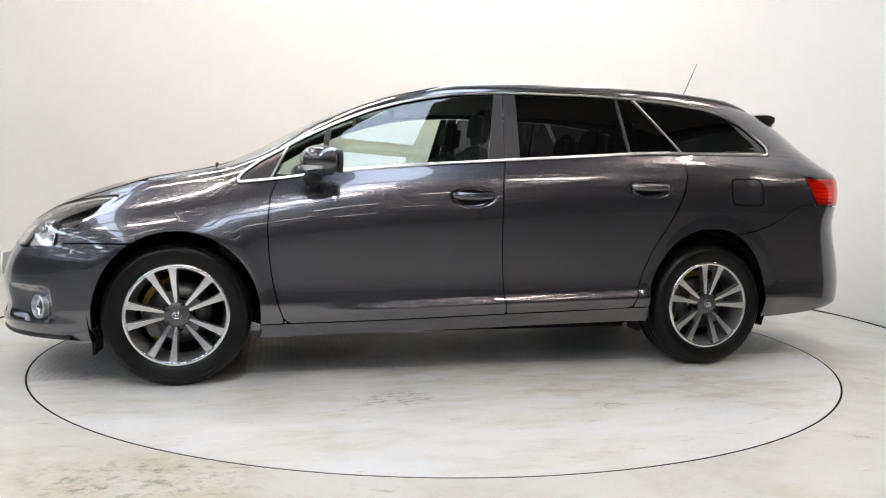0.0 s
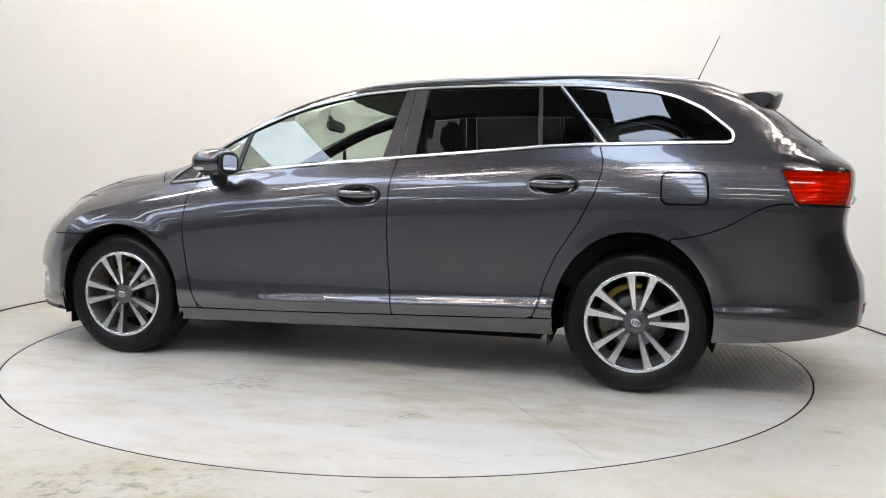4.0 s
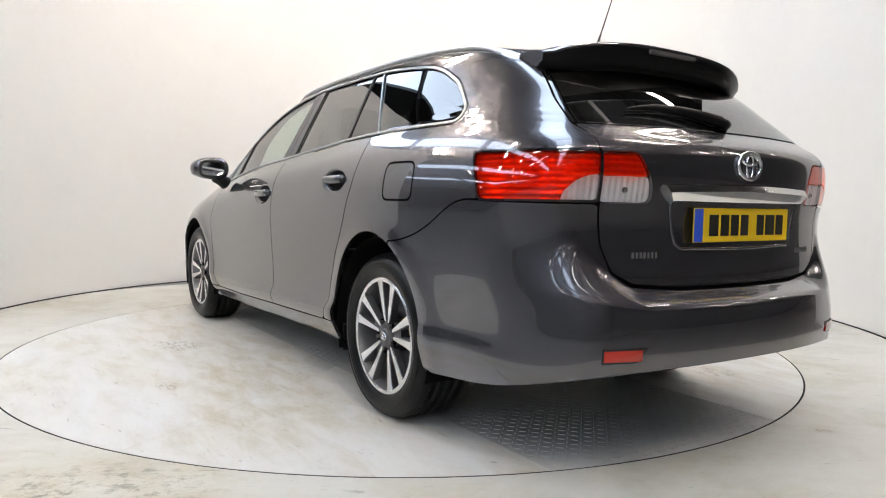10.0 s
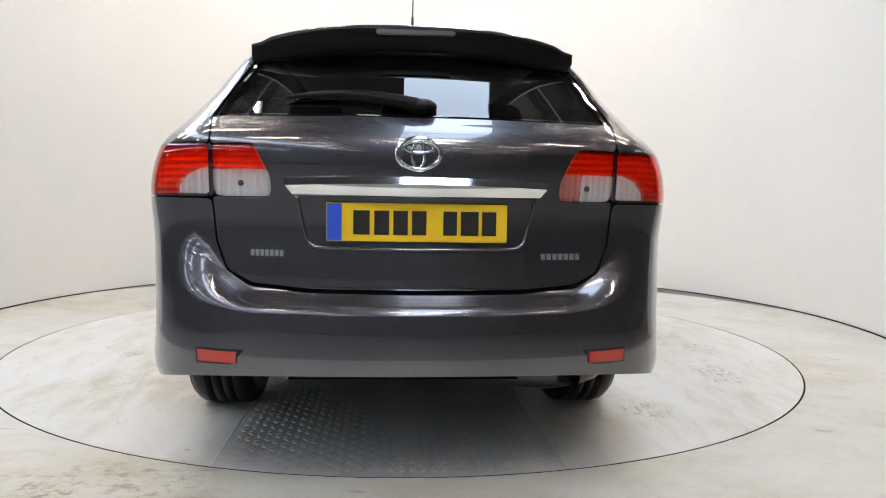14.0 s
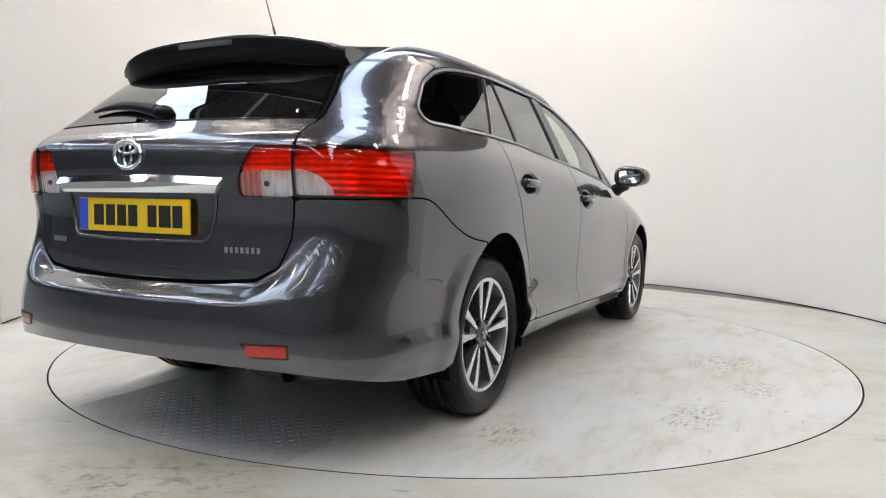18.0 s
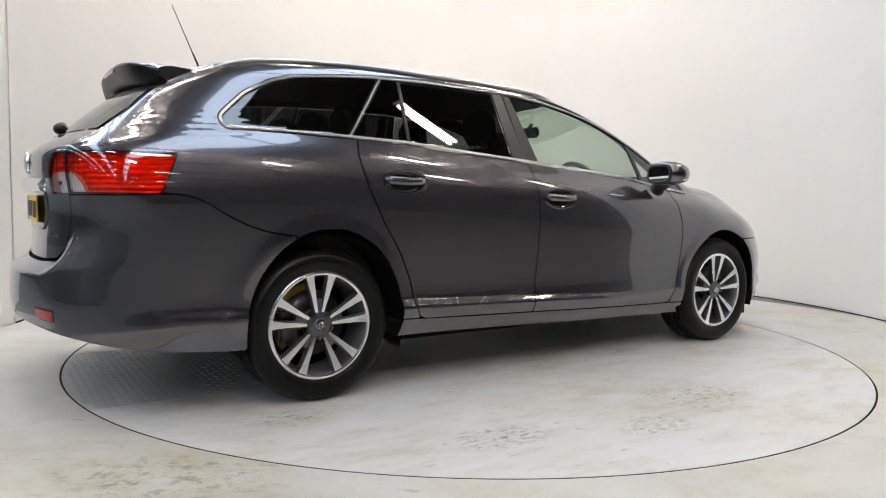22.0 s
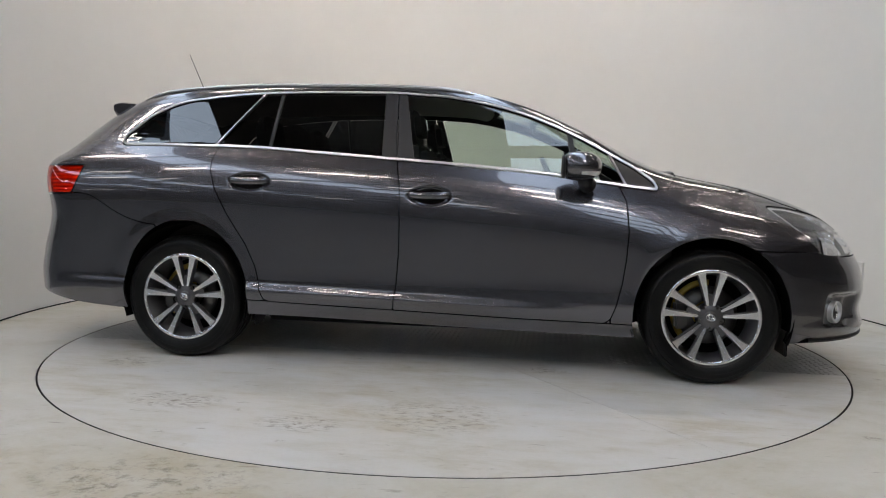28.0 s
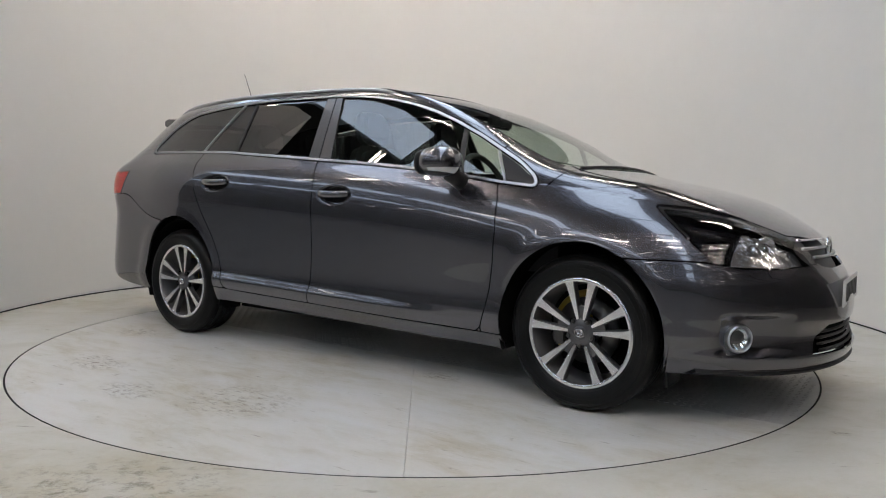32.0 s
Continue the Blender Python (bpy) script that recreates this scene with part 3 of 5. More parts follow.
def tube(bm, pts, r, n=8, cap=True):
    """A round bar through points; r may be one radius or one a point."""
    pts = [Vector(p) for p in pts]
    rr = r if isinstance(r, (list, tuple)) else [r] * len(pts)
    rows = []
    for i, p in enumerate(pts):
        d = (pts[min(i + 1, len(pts) - 1)] - pts[max(i - 1, 0)]).normalized()
        u = d.orthogonal().normalized() if i == 0 else (u - d * u.dot(d)).normalized()
        w = d.cross(u)
        rows.append([bm.verts.new(p + (u * math.cos(2 * math.pi * j / n) + w * math.sin(2 * math.pi * j / n)) * rr[i]) for j in range(n)])
    for a, b in zip(rows, rows[1:]):
        for j in range(n):
            bm.faces.new((a[j], a[(j + 1) % n], b[(j + 1) % n], b[j]))
    if cap:
        bm.faces.new(rows[0][::-1])
        bm.faces.new(rows[-1])


def thing(name, label, category, group="", m=None):
    ob = new(name)
    if m is not None:
        ob.matrix_world = m
    return tagged(ob, label, category, group)


# ---------------------------------------------------------------- the booth and hall
R_DISC = 2.192
WALL_C, WALL_R, WALL_H = (0.10, 0.75), 3.11, 3.3


def floor_sheet():
    bm = bmesh.new()
    ring_mesh(bm, [(R_DISC + 0.0095, -0.05), (R_DISC + 0.0095, 0.0), (2.8, 0.0), (3.4, 0.0)], n=160, axis="z")
    bmesh.ops.recalc_face_normals(bm, faces=bm.faces)
    tagged(part("floor", bm, FLOOR), "pale grey painted concrete floor with ochre stains", "floor", kind="structure")
    # unseen floor outside the booth, dark to cut bounce on the lower doors
    bm = bmesh.new()
    ring_mesh(bm, [(3.4, 0.0), (8.0, 0.0), (30.0, 0.0)], n=96, axis="z")
    bmesh.ops.recalc_face_normals(bm, faces=bm.faces)
    tagged(part("floor_hall", bm, HALL_FLOOR), "unseen dark grey floor of the hall", "floor", kind="structure")
    # black liner added in the gap, so its pale sides look shaded
    bm = bmesh.new()
    ring_mesh(bm, [(R_DISC + 0.0085, -0.0015), (R_DISC + 0.0085, -0.049), (R_DISC - 0.05, -0.049)], n=160, axis="z")
    tagged(part("trim", bm, SEAM), "black liner shading the gap round the turntable", "trim", kind="structure")


def curved_wall():
    a0, a1 = radians(-22), radians(190.0)
    bm = bmesh.new()
    ring_mesh(bm, [(WALL_R, 0.0), (WALL_R, WALL_H), (WALL_R + 0.12, WALL_H), (WALL_R + 0.12, 0.0)], n=96, axis="z", arc=(a0, a1), closed=True)
    bmesh.ops.recalc_face_normals(bm, faces=bm.faces)
    ob = tagged(part("wall_booth", bm, WALL), "white painted curved booth wall", "wall", kind="structure")
    ob.location = (*WALL_C, 0)
    bm = bmesh.new()
    ring_mesh(bm, [(WALL_R - 0.012, 0.002), (WALL_R - 0.012, 0.009), (WALL_R - 0.001, 0.009), (WALL_R - 0.001, 0.002)], n=96, axis="z", arc=(a0, a1), closed=True)
    bmesh.ops.recalc_face_normals(bm, faces=bm.faces)
    ob = tagged(part("baseboard", bm, SEAM), "thin black joint along the wall's foot", "baseboard", kind="structure")
    ob.location = (*WALL_C, 0)
    # flat wings beside the booth's mouth
    for name, s, a in (("wall_wing_left", -1, a1), ("wall_wing_right", 1, a0)):
        bm = bmesh.new()
        ex, ey = WALL_C[0] + math.cos(a) * (WALL_R + 0.002), WALL_C[1] + math.sin(a) * (WALL_R + 0.002)
        box(bm, ex, ey - 0.135, 0, ex + s * 1.3, ey - 0.001, WALL_H, 0.004)
        tagged(part(name, bm, WALL), "white painted flat wall beside the booth", "wall", kind="structure")


def hall():
    bm = bmesh.new()
    for x0, y0, x1, y1 in ((-28, -27, 14, -26.8), (-28, 8, 14, 8.2), (14, -27, 14.2, 8.2)):
        box(bm, x0, y0, 0, x1, y1, HALL_H)
    tagged(part("wall_hall", bm, HALL_WALL), "dark grey cladding of the hall", "wall", kind="structure")
    bm = bmesh.new()
    box(bm, -28.2, -27, 0, -28, 8.2, HALL_H)
    tagged(part("wall_hall_side", bm, HALL_PALE), "grey cladding of the hall", "wall", kind="structure")
    # roof with long skylight openings
    bm = bmesh.new()
    xs = [-28.2]
    for c in SKYLIGHTS:
        xs += [c[0], c[1]]
    xs.append(14.2)
    for a, b in zip(xs[::2], xs[1::2]):
        box(bm, a, -27, HALL_H, b, 8.2, HALL_H + 0.08)
    tagged(part("ceiling", bm, ROOF_SHEET), "dark sheet roof with skylights", "ceiling", kind="structure")
    bm = bmesh.new()
    box(bm, -29, -28, HALL_H + 0.9, 15, 9, HALL_H + 0.95)
    tagged(part("backdrop", bm, SKY_GLOW), "bright overcast sky above the skylights", "sky", kind="structure")
    for y in (-25.5, -22.0, -18.5, -15.0, -12.0, -9.4, -6.8, -4.2, -1.6, 1.0, 3.6):
        bm = bmesh.new()
        box(bm, -28, y - 0.07, HALL_H - 0.32, 14, y + 0.07, HALL_H - 0.28)
        box(bm, -28, y - 0.07, HALL_H - 0.04, 14, y + 0.07, HALL_H - 0.002)
        box(bm, -28, y - 0.012, HALL_H - 0.30, 14, y + 0.012, HALL_H - 0.02)
        tagged(part("roof_beam", bm, BEAM), "dark steel roof beam", "beam", "roof beams")


SKYLIGHTS = [(-20.0, -18.4), (-13.2, -11.6), (-6.0, -4.6), (0.0, 1.3)]


def batten(x, y, z, turn, lit, first={}):
    """A twin fluorescent batten hung from the roof."""
    m = pose(x, y, z, 0, 0, turn)
    if lit in first:
        return copy_thing(first[lit], m)
    top = thing("ceiling_light", "white fluorescent batten hung under the roof", "light", "ceiling lights")
    bm = bmesh.new()
    box(bm, -0.64, -0.07, 0.02, 0.64, 0.07, 0.08, 0.01)
    part("housing", bm, WALL, top)
    for s in (-0.04, 0.04):
        bm = bmesh.new()
        tube(bm, [(-0.60, s, 0), (0.60, s, 0)], 0.02, 10)
        part("tube", bm, lit, top, "lit tube")
    for s in (-0.6, 0.6):
        bm = bmesh.new()
        tube(bm, [(s, 0, 0.08), (s, 0, HALL_H - z - 0.002)], 0.004, 5)
        part("hanger", bm, BEAM, top)
    top.matrix_world = m
    first[lit] = top
    return top


floor_sheet()
curved_wall()
hall()
for x in (-5.2, -2.5):
    for y in (-4.6, -1.0, 1.2):
        batten(x, y, 4.9, 0, TUBE)
for x, y in ((3.5, -4.6), (3.5, -1.0), (3.5, 1.2), (7.8, -2.8), (7.8, -1.0), (7.8, 1.2)):
    batten(x, y, 4.9, 0, TUBE)
for x, y in ((-8.4, -8.2), (-8.4, -4.6), (-8.4, -1.0), (-5.2, -8.2), (-2.5, -8.2), (3.5, -8.2)):
    batten(x, y, 4.9, 0, TUBE_FAR)
for x in (-22.5, -16.0, -9.5, -3.2, 2.6, 5.8):
    for y in (-11.5, -15.5, -20.5):
        batten(x, y, 4.9, 0, TUBE_FAR)
for x in (-10.6, -14.4, -18.0, -23.0):
    for y in (-6.4, 1.2):
        batten(x, y, 4.9, 0, TUBE_FAR)
batten(2.0, 1.7, 4.9, 0, TUBE)
# two added fill battens, hung here to brighten the right wall
batten(0.5, -4.6, 4.9, 0, TUBE)
batten(0.5, -6.4, 4.9, 0, TUBE)
batten(-1.4, 1.7, 4.9, 0, TUBE)
# ---------------------------------------------------------------- turntable
turntable = thing("turntable", "pale grey painted turntable disc with a tread plate strip", "turntable")
car = thing("estate_car", "dark grey metallic estate car with silver and grey alloy wheels", "car")
STRIP = (-0.50, 0.64)          # the tread plate's edges in the car's plan


def plate_outline(lo, hi, cut=None, n=48):
    """Part of the disc between two lines across it, and on one side of a slanting joint: below zero of cut."""
    pts = [(R_DISC * math.cos(2 * math.pi * i / 720), R_DISC * math.sin(2 * math.pi * i / 720)) for i in range(720)]

    def clip(poly, f):
        out = []
        for (p, q) in zip(poly, poly[1:] + poly[:1]):
            a, b = f(p), f(q)
            if a <= 0:
                out.append(p)
            if (a < 0) != (b < 0):
                w = a / (a - b)
                out.append((p[0] + (q[0] - p[0]) * w, p[1] + (q[1] - p[1]) * w))
        return out
    pts = clip(clip(pts, lambda p: lo - p[1]), lambda p: p[1] - hi)
    return clip(pts, cut) if cut else pts


def joint(ax_, ay_, bx, by, side):
    ex, ey = bx - ax_, by - ay_
    k = math.hypot(ex, ey)
    return lambda p: side * (ex * (p[1] - ay_) - ey * (p[0] - ax_)) / k + 0.0008


def disc_plates():
    y0, y1 = STRIP[0] - AXIS_Y, STRIP[1] - AXIS_Y
    left, right = (-0.41, 0.62, -1.166, 1.78), (0.344, -0.51, 1.262, -1.77)
    for lo, hi, j in ((y1 + 0.002, 9, left), (-9, y0 - 0.002, right)):
        for side in (1, -1):
            bm = bmesh.new()
            prism(bm, plate_outline(lo, hi, joint(*j, side)), -0.045, 0.0, "xy")
            part("plate", bm, DISC, turntable, smooth=False)
    for a, b in ((-9.0, -0.752), (-0.748, 0.748), (0.752, 9.0)):
        bm = bmesh.new()
        pts = plate_outline(y0, y1, lambda p, a=a: a - p[0])
        keep = []
        for p, q in zip(pts, pts[1:] + pts[:1]):
            fa, fb = p[0] - b, q[0] - b
            if fa <= 0:
                keep.append(p)
            if (fa < 0) != (fb < 0):
                w = fa / (fa - fb)
                keep.append((p[0] + (q[0] - p[0]) * w, p[1] + (q[1] - p[1]) * w))
        prism(bm, keep, -0.045, -0.001, "xy")
        part("tread_plate", bm, PLATE_STEEL, turntable, "grey steel tread plate", smooth=False)
    # raised lozenges, crosswise in turn
    verts, faces = [], []
    pitch = 0.034
    nx, ny = int(2 * R_DISC / pitch), int((y1 - y0) / pitch)
    for i in range(nx):
        for j in range(ny):
            cx, cy = -R_DISC + (i + 0.5) * pitch, y0 + (j + 0.5) * pitch + 0.004
            if math.hypot(cx, cy) > R_DISC - 0.025:
                continue
            a = radians(45 if (i + j) % 2 else -45)
            c, s_ = math.cos(a), math.sin(a)
            k = len(verts)
            for u, w, z in ((-0.0145, 0, -0.001), (0, -0.0045, -0.001), (0.0145, 0, -0.001), (0, 0.0045, -0.001), (-0.008, 0, 0.0013), (0.008, 0, 0.0013)):
                verts.append((cx + u * c - w * s_, cy + u * s_ + w * c, z))
            faces += [(k, k + 1, k + 4), (k + 1, k + 5, k + 4), (k + 1, k + 2, k + 5), (k + 2, k + 3, k + 5), (k + 3, k + 4, k + 5), (k + 3, k, k + 4)]
    me = bpy.data.meshes.new("tread_pattern")
    me.from_pydata(verts, [], faces)
    me.materials.append(PLATE_STEEL)
    ob = new("tread_pattern", me)
    ob.parent = turntable
    tagged(ob, kind="stuff")
    bm = bmesh.new()
    ring_mesh(bm, [(R_DISC + 0.001, -0.045), (R_DISC + 0.0015, -0.0015), (R_DISC + 0.0005, -0.0012)], n=160, axis="z")
    part("edge_band", bm, SEAM, turntable, "dark edge band")
    bm = bmesh.new()
    ring_mesh(bm, [(0.001, -0.047), (R_DISC - 0.02, -0.047), (R_DISC - 0.02, -0.06), (0.001, -0.06)], n=96, axis="z")
    bmesh.ops.recalc_face_normals(bm, faces=bm.faces)
    part("frame", bm, SEAM, turntable, "dark frame under the plates")


disc_plates()


def motions():
    times = sorted({round(i * 0.5, 2) for i in range(65)})
    walk(turntable, [(t, pose(0, 0, 0, 0, 0, float(turn_at(t)))) for t in times])
    walk(car, [(t, pose(0, 0, 0, 0, 0, float(turn_at(t))) @ pose(-AXIS_X, -AXIS_Y, 0)) for t in times])
# ---------------------------------------------------------------- the car: panels
def side_y(x, z):
    """Half width of the body at a place on its side."""
    lo, hi = 0.0, 1.2
    for _ in range(40):
        mid = (lo + hi) / 2
        if float(body_field(np.array([x]), np.array([mid]), np.array([z]))[0]) < 0:
            lo = mid
        else:
            hi = mid
    return lo


def tail_x(y, z, s=-1):
    """Where the body ends, at the back (s=-1) or front (s=1)."""
    lo, hi = 1.2, 2.8
    for _ in range(40):
        mid = (lo + hi) / 2
        if float(body_field(np.array([s * mid]), np.array([y]), np.array([z]))[0]) < 0:
            lo = mid
        else:
            hi = mid
    return s * lo


def top_z(x, y):
    lo, hi = 0.6, 1.8
    for _ in range(40):
        mid = (lo + hi) / 2
        if float(body_field(np.array([x]), np.array([y]), np.array([mid]))[0]) < 0:
            lo = mid
        else:
            hi = mid
    return lo


DLO = rounded([(1.095, 0.930), (0.91, 0.952), (0.55, 1.005), (0.17, 1.040), (-0.20, 1.068), (-0.67, 1.103), (-0.94, 1.124), (-1.20, 1.131), (-1.50, 1.137), (-1.735, 1.140), (-1.745, 1.185),
               (-1.62, 1.297), (-1.50, 1.357), (-1.40, 1.384), (-1.25, 1.402), (-1.11, 1.416), (-0.96, 1.426), (-0.68, 1.432), (-0.25, 1.427), (0.03, 1.405), (0.18, 1.379),
               (0.32, 1.346), (0.46, 1.302), (0.60, 1.244), (0.75, 1.171), (0.86, 1.108), (0.98, 1.040), (1.07, 0.975)], 0.025, 3)
F_DLO = poly_field(SX, SZ, DLO)
F_FRONT_DOOR = poly_field(SX, SZ, [(0.905, 0.950), (0.94, 0.870), (0.953, 0.73), (0.945, 0.59), (0.93, 0.475), (0.905, 0.37), (0.88, 0.30), (0.85, 0.276), (0.43, 0.283), (-0.20, 0.302),
                                 (-0.185, 0.436), (-0.173, 0.602), (-0.170, 0.739), (-0.175, 0.931), (-0.20, 1.053), (-0.21, 1.2), (0.3, 1.18), (0.75, 1.08)])
F_REAR_DOOR = poly_field(SX, SZ, [(-0.20, 0.302), (-0.185, 0.436), (-0.173, 0.602), (-0.170, 0.739), (-0.175, 0.931), (-0.20, 1.053), (-0.21, 1.25), (-1.10, 1.25), (-1.165, 1.125), (-1.182, 1.056),
                                (-1.178, 1.000), (-1.15, 0.906), (-1.08, 0.768), (-0.985, 0.618), (-0.935, 0.504), (-0.908, 0.392), (-0.885, 0.335), (-0.85, 0.321), (-0.68, 0.316)])


def arch_field(cx, cz, rx, rz):
    return (np.hypot((SX - cx) / rx, (SZ - cz) / rz) - 1) * 0.37


F_ARCH = np.minimum(arch_field(1.345, 0.322, 0.360, 0.382), arch_field(-1.325, 0.335, 0.350, 0.400))
F_ARCH = np.where(SY < 0.45, 1.0, F_ARCH)
SILL = spline([(2.6, 0.23), (2.2, 0.215), (1.7, 0.205), (1.0, 0.205), (0.0, 0.222), (-1.0, 0.245), (-1.66, 0.250), (-2.1, 0.290), (-2.35, 0.347), (-2.6, 0.385)])
F_SILL = SILL(SX) - SZ                                    # above zero under the body
DOOR_FOOT = spline([(2.6, 0.276), (0.85, 0.276), (0.43, 0.283), (-0.20, 0.302), (-0.68, 0.316), (-0.9, 0.325), (-2.6, 0.34)])
SOLID = np.maximum(F_SILL, -F_ARCH)                       # below zero where there is sheet metal

F_HOOD = np.maximum(poly_field(SX, SY, [(1.29, -0.3), (1.285, 0.20), (1.235, 0.40), (1.14, 0.515), (1.20, 0.540), (1.29, 0.568), (1.40, 0.600), (1.58, 0.632), (1.70, 0.622), (1.81, 0.588), (1.93, 0.515), (2.045, 0.385), (2.105, 0.20), (2.12, 0.0), (2.12, -0.3)]), 0.6 - SZ)
F_SCREEN = np.maximum(poly_field(SX, SY, rounded([(1.245, -0.3), (1.235, 0.20), (1.185, 0.40), (1.085, 0.545), (0.80, 0.567), (0.45, 0.553), (0.17, 0.505), (0.20, 0.40), (0.24, 0.15), (0.24, -0.3)], 0.03)), 0.9 - SZ)
F_COWL = np.maximum.reduce([poly_field(SX, SY, [(1.31, -0.3), (1.30, 0.22), (1.24, 0.43), (1.145, 0.53), (1.09, 0.55), (1.07, 0.54), (1.16, 0.40), (1.21, 0.20), (1.22, -0.3)]), 0.8 - SZ, -F_HOOD, -F_SCREEN])
F_ROOF = np.maximum(poly_field(SX, SY, [(0.225, -0.3), (0.225, 0.15), (0.185, 0.40), (0.14, 0.532), (-0.5, 0.548), (-1.2, 0.545), (-1.80, 0.51), (-1.82, 0.3), (-1.83, -0.3)]), 1.3 - SZ)
F_GATE = np.maximum(poly_field(SY, SZ, [(-0.3, 0.588), (0.31, 0.592), (0.484, 0.606), (0.556, 0.650), (0.590, 0.735), (0.601, 0.845), (0.606, 0.95), (0.610, 1.06), (0.624, 1.115), (0.595, 1.20), (0.552, 1.30), (0.50, 1.40), (0.46, 1.60), (-0.3, 1.60)]), SX + 1.835)
F_LAMP_OUT = np.maximum.reduce([SZ - 1.022, 0.868 - SZ, SX + 1.925 + (1.022 - SZ) * 0.42, 0.608 - SY])
F_LAMP_IN = np.maximum.reduce([poly_field(SY, SZ, rounded([(0.601, 0.866), (0.607, 1.019), (0.478, 1.019), (0.428, 0.925), (0.426, 0.866)], 0.022)), SX + 1.9])
F_HEADLAMP = poly_field(SX, SZ, rounded([(1.60, 0.862), (1.72, 0.852), (1.86, 0.820), (2.02, 0.768), (2.12, 0.70), (2.175, 0.636), (2.06, 0.620), (1.95, 0.622), (1.86, 0.640), (1.75, 0.74)], 0.025))
F_HEADLAMP = np.maximum(F_HEADLAMP, 0.33 - SY)
F_GRILLE = np.maximum(poly_field(SY, SZ, [(-0.2, 0.735), (0.30, 0.728), (0.375, 0.70), (0.36, 0.665), (0.30, 0.625), (0.20, 0.612), (-0.2, 0.612)]), 1.9 - SX)
F_LOW_GRILLE = np.maximum(poly_field(SY, SZ, [(-0.2, 0.395), (0.34, 0.390), (0.42, 0.350), (0.46, 0.285), (-0.2, 0.275)]), 1.9 - SX)

SEAM_F = spline([(0.5, 0.64), (1.5, 0.650), (1.62, 0.648), (1.86, 0.640), (2.0, 0.622), (2.15, 0.630), (2.6, 0.63)])
SEAM_R = spline([(-2.8, 0.868), (-1.99, 0.868), (-1.88, 0.860), (-1.75, 0.79), (-1.60, 0.728), (-1.2, 0.72), (0, 0.72)])
IS_FRONT = 1.50 - SX
IS_REAR = SX + 1.48

FRONT_CUT = np.maximum.reduce([SZ - SEAM_F(SX), IS_FRONT])
FRONT_MID = np.maximum.reduce([SZ - 0.76, 2.05 - SX, SY - 0.52])
F_FRONT_BUMPER = np.maximum.reduce([np.minimum(FRONT_CUT, FRONT_MID), SOLID, -F_HOOD, -F_HEADLAMP, -F_GRILLE, -F_LOW_GRILLE])
F_REAR_BUMPER = np.maximum.reduce([SZ - SEAM_R(SX), IS_REAR, SOLID, -F_GATE, -F_LAMP_OUT])

fuel_outline = rounded([(-1.435, 0.862), (-1.435, 1.000), (-1.625, 1.000), (-1.632, 0.862)], 0.035)
F_FUEL = poly_field(SX, SZ, fuel_outline)
HANDLES = [(-0.02, 0.880, 0.118, 0.052), (-0.965, 0.940, 0.118, 0.050)]


def bowl_field(h):
    return (np.hypot((SX - h[0]) / h[2], (SZ - h[1]) / h[3]) - 1) * 0.05


not_glass = 0.0085 - F_DLO
F_ROCKER = np.maximum.reduce([SZ - DOOR_FOOT(SX), SOLID, SX - 1.6, -1.6 - SX])
UPPER = np.maximum.reduce([SOLID, not_glass, -F_FRONT_DOOR, -F_REAR_DOOR, -F_HOOD, -F_SCREEN, -F_COWL, -F_ROOF, -F_GATE, -F_LAMP_OUT, -F_HEADLAMP, -F_FRONT_BUMPER, -F_REAR_BUMPER, -F_GRILLE, -F_LOW_GRILLE])
F_FENDER = np.maximum.reduce([UPPER, -np.maximum(SZ - SEAM_F(SX), IS_FRONT), -FRONT_MID, 0.88 - SX, -F_ROCKER])
# the fender ends at the door, and above the belt at the windscreen pillar's foot
F_FENDER = np.maximum(F_FENDER, line_field(SX, SZ, (1.34, 1.2), (1.085, 0.86)) * np.where(SZ > 0.93, 1, 0) - np.where(SZ > 0.93, 0, 1))
F_SIDE = np.maximum.reduce([UPPER, -F_FENDER, -F_ROCKER, SX - 1.5])

